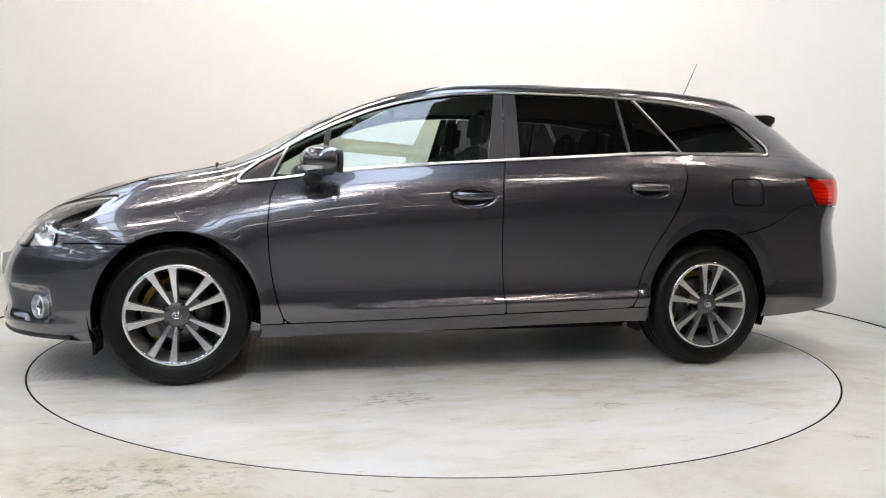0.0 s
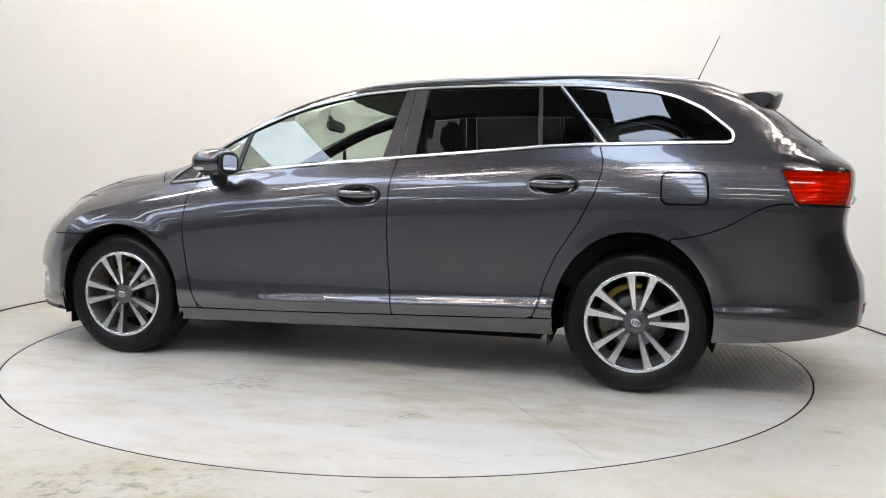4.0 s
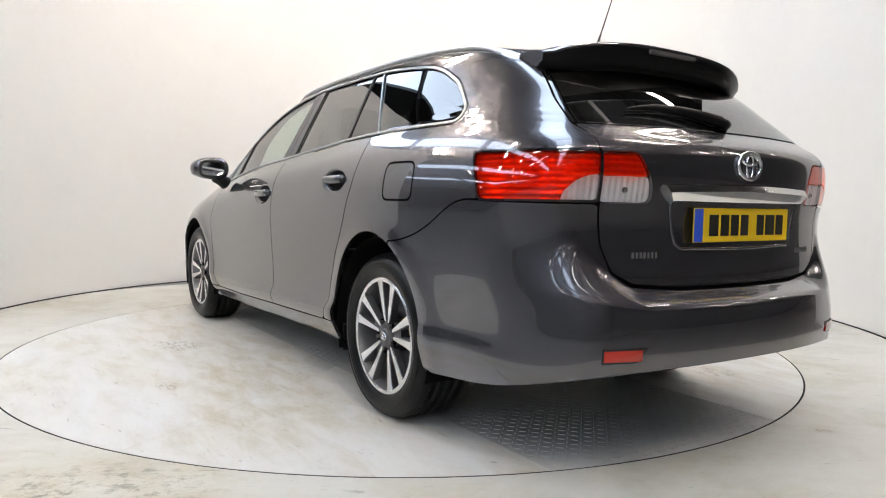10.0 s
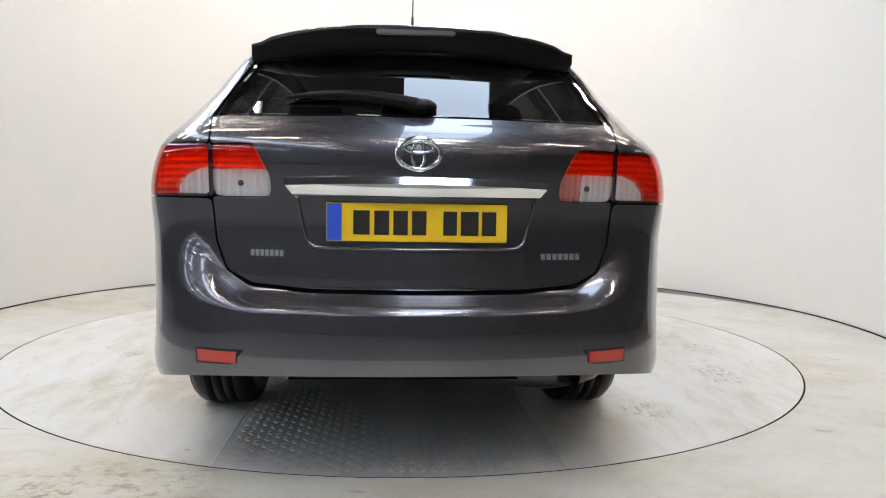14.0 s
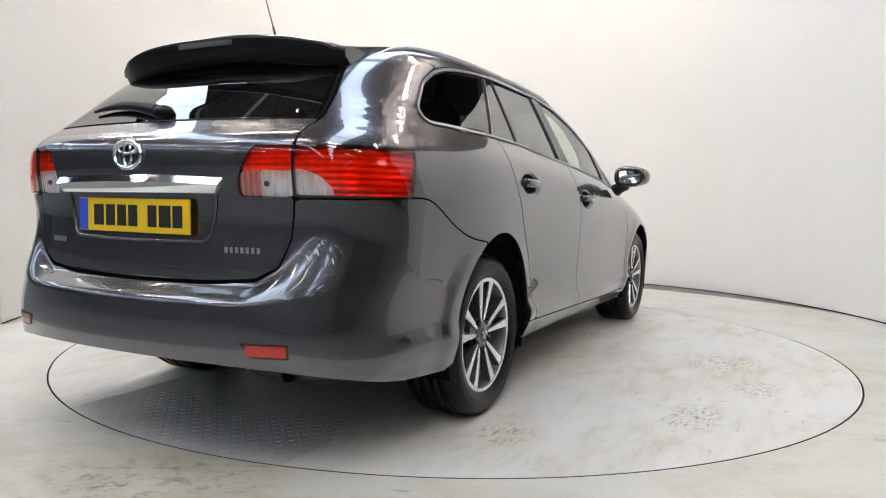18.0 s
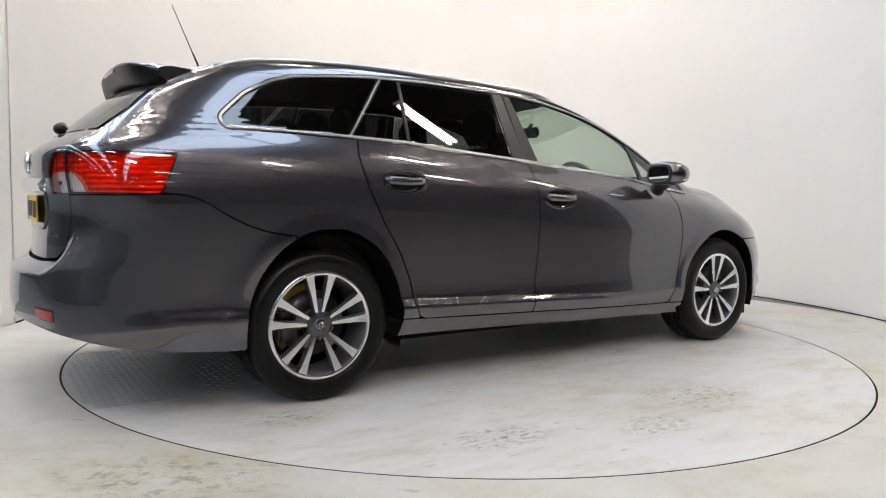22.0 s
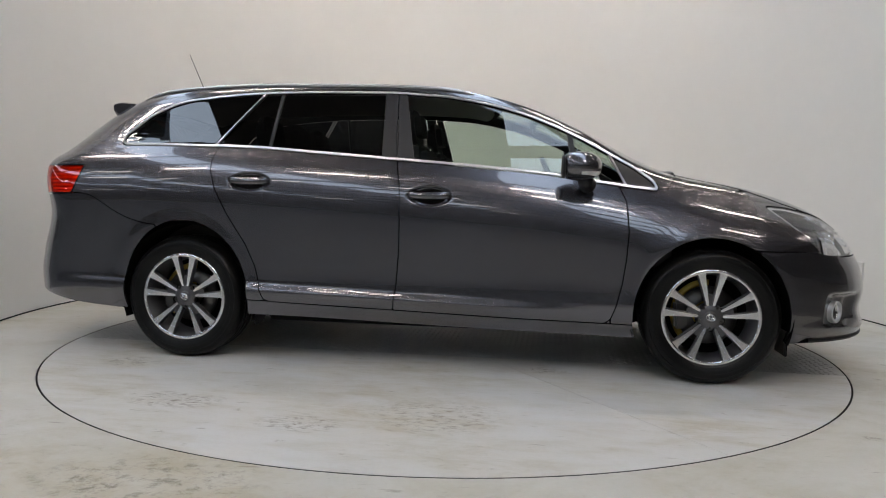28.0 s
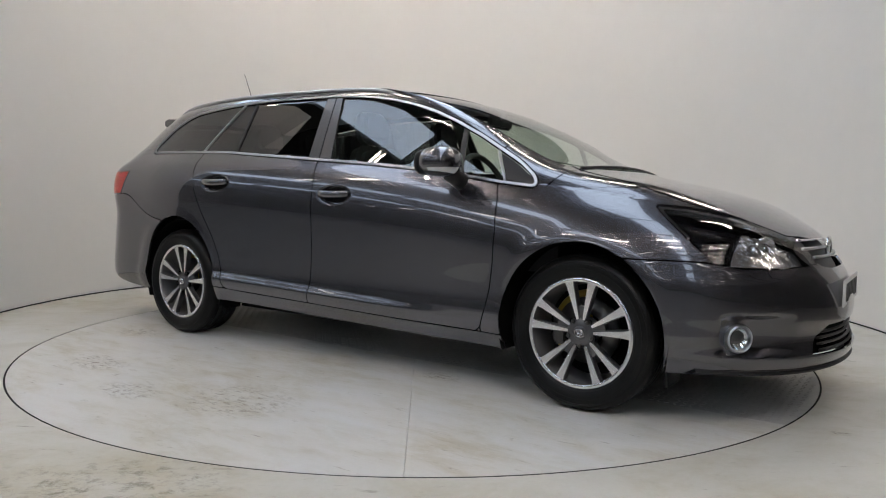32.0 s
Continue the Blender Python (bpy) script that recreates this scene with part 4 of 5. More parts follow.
for side, mirror in (("left", False), ("right", True)):
    fd = np.maximum.reduce([F_FRONT_DOOR, SOLID, not_glass, -bowl_field(HANDLES[0])])
    rd = np.maximum.reduce([F_REAR_DOOR, SOLID, not_glass, -bowl_field(HANDLES[1])])
    front_door = skin_object("front_door", fd, PAINT, car, mirror=mirror)
    rear_door = skin_object("rear_door", rd, PAINT, car, mirror=mirror)
    skin_object("front_wing", F_FENDER, PAINT, car, mirror=mirror)
    skin_object("side_panel", np.maximum(F_SIDE, 0.0015 - F_FUEL) if not mirror else F_SIDE, PAINT, car, mirror=mirror)
    if not mirror:
        skin_object("fuel_flap", F_FUEL, PAINT, car, mirror=mirror, shrink=0.004)
    skin_object("sill", F_ROCKER, PAINT, car, mirror=mirror)
    # bright trim round the side windows
    skin_object("window_trim", (F_DLO - 0.0058, -0.0042 - F_DLO, -F_SCREEN), SATIN, car, "satin chrome window surround", proud=0.004, depth=0.008, mirror=mirror, shrink=0, calm=0.85)
    inside = F_DLO + 0.006
    cut0 = line_field(SX, SZ, (0.945, 0.948), (0.865, 1.10))       # above zero behind
    cut1 = line_field(SX, SZ, (0.70, 0.985), (0.665, 1.20))
    cutB0 = line_field(SX, SZ, (-0.115, 1.073), (-0.185, 1.41))
    cutB1 = line_field(SX, SZ, (-0.202, 1.073), (-0.235, 1.41))
    cutB2 = line_field(SX, SZ, (-0.285, 1.09), (-0.305, 1.41))
    cut3 = line_field(SX, SZ, (-0.89, 1.12), (-0.872, 1.42))
    cut4 = line_field(SX, SZ, (-1.195, 1.13), (-0.965, 1.43))
    skin_object("corner_panel", np.maximum(inside, cut0 + 0.002), PILLAR, car, "satin dark corner panel", mirror=mirror, proud=-0.003)
    skin_object("trim_strip", (inside, cut0 - 0.007, -0.001 - cut0), SATIN, car, "satin chrome strip", mirror=mirror, proud=0.003, shrink=0)
    skin_object("quarter_light", np.maximum.reduce([inside, 0.008 - cut0, cut1 + 0.012]), GLASS_SIDE, front_door, "small clear fixed pane", mirror=mirror, proud=-0.006, depth=0.004)
    skin_object("window_bar", (inside, cut1 - 0.013, -0.013 - cut1), PLASTIC, front_door, mirror=mirror, proud=-0.002, shrink=0)
    skin_object("window_pane", np.maximum.reduce([inside, 0.012 - cut1, cutB0]), GLASS_SIDE, front_door, "clear lightly tinted pane", mirror=mirror, proud=-0.008, depth=0.004)
    skin_object("pillar_cover", (inside, -cutB0, cutB1), PILLAR, front_door, "satin dark pillar cover", mirror=mirror, proud=0.001)
    skin_object("pillar_cover", (inside, -cutB1, cutB2), PILLAR, rear_door, "satin dark pillar cover", mirror=mirror, proud=0.001)
    skin_object("window_pane", np.maximum.reduce([inside, -cutB2, cut3 + 0.008]), GLASS_DARK, rear_door, "dark privacy pane", mirror=mirror, proud=-0.008, depth=0.004)
    skin_object("window_bar", (inside, cut3 - 0.008, -0.008 - cut3), PLASTIC, rear_door, mirror=mirror, proud=-0.001, shrink=0)
    skin_object("quarter_light", np.maximum.reduce([inside, 0.008 - cut3, cut4 + 0.010]), GLASS_DARK, rear_door, "dark privacy fixed pane", mirror=mirror, proud=-0.006, depth=0.004)
    skin_object("trim_strip", (inside, cut4 - 0.0042, -0.0042 - cut4), SATIN, car, "satin chrome strip", mirror=mirror, proud=0.002, shrink=0)
    skin_object("side_window", np.maximum.reduce([inside, 0.010 - cut4]), GLASS_DARK, car, "dark privacy glass side window", mirror=mirror, proud=-0.005, depth=0.004)
    # door handles in their hollows
    for h, door in zip(HANDLES, (front_door, rear_door)):
        f = bowl_field(h)
        ob = skin_object("handle_hollow", f, PAINT, door, mirror=mirror, depth=0, shrink=-0.007, proud=-0.0012)
        me = ob.data
        s = -1 if mirror else 1
        for v in me.vertices:
            q = min(1.0, math.hypot((v.co.x - h[0]) / h[2], (v.co.z - h[1]) / h[3]))
            v.co.y -= s * 0.038 * (1 - q ** 2) ** 1.2
        me.update()
        me.attributes.remove(me.attributes["custom_normal"])
        bm = bmesh.new()
        y0 = side_y(h[0], h[1])
        pts, rr = [], []
        for i in range(13):
            u = i / 12
            x = h[0] - 0.105 + 0.21 * u
            yy = side_y(x, h[1] - 0.005) + 0.023 * math.sin(math.pi * min(1, max(0, u))) ** 0.5 - 0.008
            pts.append((x, s * yy, h[1] + 0.006 - 0.004 * math.sin(math.pi * u)))
            rr.append(0.0150 if 0 < i < 12 else 0.009)
        tube(bm, pts, rr, 10)
        for v in bm.verts:
            v.co.z = h[1] + (v.co.z - h[1]) * 1.25
        handle = part("door_handle", bm, PAINT, door)
        bm = bmesh.new()
        xk = h[0] - 0.088
        box(bm, xk - 0.012, s * (side_y(xk, h[1]) - 0.012), h[1] - 0.011, xk + 0.012, s * (side_y(xk, h[1]) + 0.0165), h[1] + 0.016, 0.004)
        part("lock_cover", bm, PAINT, door)

skin_object("bonnet", F_HOOD, PAINT, car, both=True, proud=0.002, depth=0.014)
skin_object("cowl_panel", F_COWL, PLASTIC, car, "black cowl panel under the windscreen", both=True, proud=-0.008)
skin_object("roof", F_ROOF, PAINT, car, both=True)
skin_object("windscreen", F_SCREEN + 0.004, GLASS_SIDE, car, "clear windscreen", both=True, proud=-0.003, depth=0.005)
skin_object("windscreen_band", np.maximum(F_SCREEN + 0.004, -0.03 - F_SCREEN), GLOSS_BLACK, car, "black windscreen border", both=True, proud=-0.007, depth=0)
skin_object("front_bumper", F_FRONT_BUMPER, PAINT, car, both=True)
skin_object("rear_bumper", F_REAR_BUMPER, PAINT, car, both=True)
GLASS_Z = 1.112
tailgate = skin_object("tailgate", np.maximum.reduce([F_GATE + 0.007 * ease((0.66 - SZ) / 0.05), SZ - GLASS_Z, -F_LAMP_IN]), PAINT, car, both=True)
skin_object("window_frame", np.maximum.reduce([F_GATE + 0.002, GLASS_Z + 0.002 - SZ, np.minimum(-F_GATE - 0.02, 1) * 1.0]), GLOSS_BLACK, tailgate, "black window frame", both=True, proud=-0.006, depth=0.01)
# near-black inner sheet stands in for the shade behind the panel gaps
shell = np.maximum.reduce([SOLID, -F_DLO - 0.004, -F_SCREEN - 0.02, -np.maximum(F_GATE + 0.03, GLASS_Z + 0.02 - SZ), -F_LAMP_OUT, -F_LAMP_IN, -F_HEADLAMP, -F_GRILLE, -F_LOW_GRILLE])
skin_object("body_shell", shell, DARK, car, "near-black inner shell, shade behind the panel gaps", both=True, proud=-0.016, depth=0)
# ---------------------------------------------------------------- lamps
def lamp_piece(name, f, lens, inner, parent, label, mirror, deep=0.014):
    ob = skin_object(name, f, lens, parent, label, mirror=mirror, depth=0.006, proud=0.001)
    skin_object("reflector", f - 0.004, inner, ob, mirror=mirror, proud=-deep, depth=0)
    return ob


CLEAR_OUT = poly_field(SY, SZ, [(0.52, 0.80), (0.52, 0.950), (0.609, 0.950), (0.645, 0.945), (0.683, 0.928), (0.714, 0.896), (0.734, 0.80)])
for mirror in (False, True):
    lamp_piece("tail_lamp_red", np.maximum(F_LAMP_OUT, -CLEAR_OUT), GLASS_RED, RED_BODY, car, "red tail lamp lens", mirror)
    lamp_piece("tail_lamp_clear", np.maximum(F_LAMP_OUT, CLEAR_OUT), GLASS_LAMP, SILVER_IN, car, "clear indicator lens", mirror)
    lamp_piece("tail_lamp_red", np.maximum(F_LAMP_IN, 0.945 - SZ), GLASS_RED, RED_BODY, car, "red tail lamp lens", mirror)
    if mirror:                       # the right lamp's inner half is the fog lamp
        lamp_piece("reversing_lamp", np.maximum.reduce([F_LAMP_IN, SZ - 0.945, 0.498 - SY]), GLASS_LAMP, SILVER_IN, car, "clear reversing lamp lens", mirror)
        lamp_piece("rear_fog_lamp", np.maximum.reduce([F_LAMP_IN, SZ - 0.945, SY - 0.498]), GLASS_LAMP, FOG_RED, car, "dull red rear fog lamp", mirror)
    else:
        lamp_piece("reversing_lamp", np.maximum(F_LAMP_IN, SZ - 0.945), GLASS_LAMP, SILVER_IN, car, "clear reversing lamp lens", mirror)
    sb = -1 if mirror else 1
    bm = bmesh.new()
    bmesh.ops.create_uvsphere(bm, u_segments=14, v_segments=8, radius=0.009, matrix=Matrix.Translation((tail_x(0.515, 0.905) + 0.010, sb * 0.515, 0.905)))
    part("bulb", bm, STEEL, tailgate, "small bulb behind the clear lens")
    skin_object("lamp_divider", (SY - 0.610, 0.601 - SY, 0.868 - SZ, SZ - 1.022, SX + 1.9), GLOSS_BLACK, car, "black joint between the lamps", mirror=mirror, proud=0.0015, shrink=0)
    skin_object("lamp_border", (F_LAMP_OUT - 0.0025, -0.0045 - F_LAMP_OUT, 0.614 - SY), GLOSS_BLACK, car, "black lamp border", mirror=mirror, proud=0.0015, shrink=0)
    s = -1 if mirror else 1
    head = skin_object("headlamp", F_HEADLAMP, GLASS_LAMP, car, "clear headlamp lens", mirror=mirror, depth=0.012, proud=0.0)
    skin_object("lamp_housing", F_HEADLAMP - 0.006, GLOSS_BLACK, head, "black lamp housing", mirror=mirror, proud=-0.055, depth=0)
    skin_object("lamp_strip", (F_HEADLAMP, -0.013 - F_HEADLAMP, 0.735 - SZ), CHROME, head, "chrome lamp strip", mirror=mirror, proud=-0.006, depth=0.02)
    skin_object("indicator_reflector", (F_HEADLAMP + 0.010, 1.815 - SX, SX - 1.905, SZ - 0.745), LAMP_RIBS, head, "silver ribbed indicator reflector", mirror=mirror, proud=-0.046, depth=0)
    skin_object("lamp_reflector", (F_HEADLAMP + 0.012, 1.925 - SX, 0.640 - SZ), LAMP_CHROME, head, "bright silver lamp reflector", mirror=mirror, proud=-0.050, depth=0)
    for cx, cy, cz, r in ((1.985, 0.500, 0.688, 0.050), (1.925, 0.585, 0.716, 0.024)):
        bm = bmesh.new()
        ring_mesh(bm, [(r * 1.06, -0.004), (r * 1.03, 0.004), (r, 0.0), (r * 0.85, -0.016), (r * 0.5, -0.032), (0.001, -0.038)], n=24)
        bmesh.ops.transform(bm, matrix=pose(cx, s * cy, cz, 0, 0, -90 + s * 32), verts=bm.verts)
        part("lamp_bowl", bm, LAMP_CHROME, head, "silver lamp bowl")
        bm = bmesh.new()
        bmesh.ops.create_uvsphere(bm, u_segments=20, v_segments=12, radius=r * 0.30)
        bmesh.ops.transform(bm, matrix=pose(cx, s * cy, cz, 0, 0, -90 + s * 32) @ Matrix.Diagonal((1, 0.55, 1, 1)), verts=bm.verts)
        part("projector", bm, MIRROR, head, "clear projector lens")

# ---------------------------------------------------------------- wheels
HUB_Z, TYRE_R, RIM_R = 0.324, 0.326, 0.229


def build_wheel():
    """One wheel about its own hub; +y points out of the car."""
    bm = bmesh.new()
    ring_mesh(bm, [(RIM_R - 0.004, -0.002), (RIM_R + 0.002, 0.004), (RIM_R - 0.003, 0.009), (RIM_R - 0.010, 0.004), (RIM_R - 0.014, -0.012), (RIM_R - 0.022, -0.05), (RIM_R - 0.034, -0.11), (RIM_R - 0.028, -0.19)], n=72)
    wheel = part("wheel", bm, ALLOY_BARREL, car, "five double-spoke alloy wheel")
    bm = bmesh.new()
    ring_mesh(bm, [(RIM_R - 0.0135, 0.0058), (RIM_R - 0.003, 0.0105), (RIM_R + 0.003, 0.0055)], n=72)
    part("rim_lip", bm, ALLOY, wheel, "machined rim lip")
    # tyre: tread blocks by grooves, rounded shoulders
    prof = [(RIM_R - 0.002, 0.002), (RIM_R + 0.008, 0.010), (RIM_R + 0.03, 0.020), (RIM_R + 0.055, 0.022), (TYRE_R - 0.030, 0.018), (TYRE_R - 0.015, 0.008), (TYRE_R - 0.005, -0.008), (TYRE_R, -0.028)]
    for g in (-0.065, -0.105, -0.145):
        prof += [(TYRE_R, g + 0.005), (TYRE_R - 0.008, g + 0.004), (TYRE_R - 0.008, g - 0.004), (TYRE_R, g - 0.005)]
    prof += [(TYRE_R, -0.182), (TYRE_R - 0.006, -0.20), (TYRE_R - 0.03, -0.222), (RIM_R + 0.03, -0.222), (RIM_R - 0.03, -0.20)]
    bm = bmesh.new()
    ring_mesh(bm, prof, n=96)
    part("tyre", bm, RUBBER, wheel, "black rubber tyre")
    bm = bmesh.new()
    for i in range(84):
        a = 2 * math.pi * i / 84
        m = Matrix.Rotation(a, 4, "Y") @ pose(TYRE_R - 0.0072, -0.024, 0, 0, 0, 14)
        box(bm, -0.0055, -0.018, -0.008, 0.0055, 0.018, 0.008, 0, m)
    part("tread", bm, RUBBER, wheel)
    bm = bmesh.new()
    ring_mesh(bm, [(RIM_R + 0.042, 0.0215), (RIM_R + 0.044, 0.0235), (RIM_R + 0.046, 0.0222)], n=96)
    part("tyre_rib", bm, RUBBER, wheel)
    for rr, yy in ((RIM_R + 0.014, 0.0128), (RIM_R + 0.066, 0.0206)):
        bm = bmesh.new()
        ring_mesh(bm, [(rr - 0.003, yy - 0.0015), (rr, yy + 0.0022), (rr + 0.003, yy - 0.0008)], n=96)
        part("tyre_rib", bm, RUBBER, wheel)
    bm = bmesh.new()
    ring_mesh(bm, [(0.001, -0.006), (0.030, -0.006), (0.050, -0.009), (0.062, -0.016), (0.067, -0.04), (0.062, -0.08)], n=40)
    part("hub", bm, ALLOY_DARK, wheel)
    bm = bmesh.new()
    ring_mesh(bm, [(0.001, 0.001), (0.022, 0.0), (0.029, -0.003), (0.031, -0.008)], n=32)
    cap = part("centre_cap", bm, ALLOY_DARK, wheel, "grey centre cap")
    for rx, rz, w in ((0.021, 0.015, 0.0022), (0.007, 0.014, 0.002), (0.014, 0.006, 0.002)):
        bm = bmesh.new()
        pts = [(rx * math.cos(a), 0.0015, rz * math.sin(a) + (0.004 if rx == 0.014 else 0)) for a in np.linspace(0, 2 * math.pi, 29)]
        tube(bm, pts, w * 0.95, 6, False)
        part("emblem", bm, CHROME, wheel, "chrome oval emblem")
    for k in range(5):
        mid = radians(72 * k)
        # dark web behind each pair of spokes
        bm = bmesh.new()
        u, w = Vector((math.cos(mid), 0, math.sin(mid))), Vector((-math.sin(mid), 0, math.cos(mid)))
        for s in (-1, 1):
            a = mid + s * radians(13.3)
            tip = Vector((math.cos(a), 0, math.sin(a))) * (RIM_R - 0.010)
            root = u * 0.052 + w * s * 0.012
            d = (tip - root).normalized()
            n = Vector((-d.z, 0, d.x)) * s
            rows = []
            for f, hw, y in ((0.0, 0.009, -0.010), (0.25, 0.0105, -0.006), (0.6, 0.0140, -0.001), (0.88, 0.0175, 0.003), (1.0, 0.0215, 0.0045)):
                c = root + (tip - root) * f
                rows.append([bm.verts.new(c + n * q * hw + Vector((0, y - e, 0))) for q, e in ((-1, 0.003), (1, 0.003), (1.2, 0.030), (-1.2, 0.030))])
            for a_, b_ in zip(rows, rows[1:]):
                for j in range(4):
                    bm.faces.new((a_[j], a_[(j + 1) % 4], b_[(j + 1) % 4], b_[j]))
        r0 = [u * 0.055 - w * 0.03, u * 0.055 + w * 0.03, u * 0.11 + w * 0.016, u * 0.11 - w * 0.016]
        lo = [bm.verts.new(v + Vector((0, -0.045, 0))) for v in r0]
        hi = [bm.verts.new(v + Vector((0, -0.016, 0))) for v in r0]
        bm.faces.new(hi)
        for j in range(4):
            bm.faces.new((lo[j], lo[(j + 1) % 4], hi[(j + 1) % 4], hi[j]))
        bmesh.ops.recalc_face_normals(bm, faces=bm.faces)
        part("spoke_web", bm, ALLOY_DARK, wheel, "dark grey spoke side")
        for s in (-1, 1):
            bm = bmesh.new()
            a = mid + s * radians(13.3)
            tip = Vector((math.cos(a), 0, math.sin(a))) * (RIM_R - 0.008)
            root = u * 0.052 + w * s * 0.012
            d = (tip - root).normalized()
            n = Vector((-d.z, 0, d.x)) * s
            rows = []
            for f, h0, h1, y in ((0.02, 0.0050, 0.0060, -0.0095), (0.25, 0.0080, 0.0085, -0.0055), (0.6, 0.0115, 0.0120, -0.0005), (0.86, 0.0150, 0.0155, 0.0035), (1.0, 0.0205, 0.0205, 0.0055)):
                c = root + (tip - root) * f
                rows.append([bm.verts.new(c + n * q + Vector((0, y - e, 0))) for q, e in ((-h0, 0), (h1, 0), (h1 + 0.001, 0.004), (-h0 - 0.001, 0.004))])
            for a_, b_ in zip(rows, rows[1:]):
                for j in range(4):
                    bm.faces.new((a_[j], a_[(j + 1) % 4], b_[(j + 1) % 4], b_[j]))
            bmesh.ops.recalc_face_normals(bm, faces=bm.faces)
            part("spoke", bm, ALLOY, wheel, "machined silver spoke face", smooth=False)
        la = mid + radians(36)
        bm = bmesh.new()
        ring_mesh(bm, [(0.001, 0.004), (0.007, 0.004), (0.0085, 0.001), (0.009, -0.012)], n=8)
        bmesh.ops.translate(bm, vec=(0.055 * math.cos(la), -0.004, 0.055 * math.sin(la)), verts=bm.verts)
        part("wheel_nut", bm, STEEL, wheel, "steel wheel nut")
        bm = bmesh.new()
        ring_mesh(bm, [(0.016, -0.0075), (0.0155, -0.02)], n=14)
        bmesh.ops.translate(bm, vec=(0.055 * math.cos(la), 0, 0.055 * math.sin(la)), verts=bm.verts)
        part("nut_well", bm, DARK, wheel)
    bm = bmesh.new()
    ring_mesh(bm, [(0.07, -0.085), (0.142, -0.085), (0.142, -0.105), (0.07, -0.105)], n=48)
    part("brake_disc", bm, STEEL, wheel)
    bm = bmesh.new()
    ring_mesh(bm, [(0.001, -0.128), (0.165, -0.128), (0.172, -0.118), (0.168, -0.112), (0.145, -0.112)], n=48, arc=(radians(-60), radians(75)))
    part("dust_shield", bm, GOLD, wheel, "yellow brake shield")
    bm = bmesh.new()
    box(bm, 0.095, -0.125, -0.07, 0.158, -0.07, 0.07, 0.012)
    bmesh.ops.rotate(bm, cent=(0, 0, 0), matrix=Matrix.Rotation(radians(20), 3, "Y"), verts=bm.verts)
    part("brake_caliper", bm, STEEL, wheel)
    bm = bmesh.new()
    ring_mesh(bm, [(0.001, -0.14), (0.20, -0.14)], n=32)
    part("wheel_back", bm, DARK, wheel)
    return wheel


wheel = build_wheel()
wheel.matrix_basis = pose(1.35, 0.832, HUB_Z)
for x, s, a in ((-1.35, 1, -24), (1.35, -1, -18), (-1.35, -1, -18)):
    w2 = copy_thing(wheel, pose(x, s * 0.832, HUB_Z, 0, 0, 0 if s > 0 else 180) @ pose(0, 0, 0, 0, a, 0))
    w2.parent = car
# wheel wells and underbody
for x in (1.345, -1.325):
    for s in (1, -1):
        bm = bmesh.new()
        ring_mesh(bm, [(0.378, 0.0), (0.378, -0.40), (0.02, -0.40)], n=28, arc=(radians(-20), radians(200)))
        ob = part("wheel_well", bm, DARK, car, "black wheel arch liner")
        ob.matrix_basis = pose(x, s * 0.845, 0.335, 0, 0, 0 if s > 0 else 180)
bm = bmesh.new()
box(bm, -0.93, -0.74, 0.20, 0.95, 0.74, 0.27, 0.02)
box(bm, -2.15, -0.42, 0.28, -0.93, 0.42, 0.34, 0.02)
box(bm, 0.95, -0.42, 0.24, 2.05, 0.42, 0.30, 0.02)
part("underbody", bm, DARK, car, "black underbody")
for s in (1, -1):
    for x, y, w, z0 in ((1.705, 0.72, 0.08, 0.145), (-0.955, 0.76, 0.06, 0.19)):
        bm = bmesh.new()
        box(bm, x - 0.006, s * (y - w), z0, x + 0.006, s * (y + w), z0 + 0.12, 0.003)
        part("mud_flap", bm, RUBBER, car, "black plastic splash guard")
bm = bmesh.new()
tube(bm, [(-1.9, -0.47, 0.276), (-2.10, -0.49, 0.292), (-2.19, -0.52, 0.296)], 0.024, 14, False)
tube(bm, [(-2.19, -0.52, 0.296), (-2.10, -0.49, 0.292)], 0.020, 14, False)
part("exhaust_pipe", bm, STEEL, car, "steel exhaust tip")
bm = bmesh.new()
bmesh.ops.create_uvsphere(bm, u_segments=24, v_segments=12, radius=1, matrix=pose(-2.0, -0.42, 0.30) @ Matrix.Diagonal((0.14, 0.26, 0.08, 1)))
part("silencer", bm, STEEL, car)

# ---------------------------------------------------------------- mirrors
def mirror_shape(x, y, z, s, k=1.0):
    """A point of the unit ball on the mirror's housing: blunt back, squarish front view, lower towards the tip."""
    x = x if x > 0 else x * (1.5 + 0.5 * x)
    y, z = math.copysign(abs(y) ** 0.82, y), math.copysign(abs(z) ** 0.78, z)
    return (0.712 + k * x * (0.098 if x > 0 else 0.084), s * (0.945 + k * y * 0.110 + 0.01 * x), 1.030 + k * z * (0.073 if z > 0 else 0.064) * (1 - 0.14 * y))


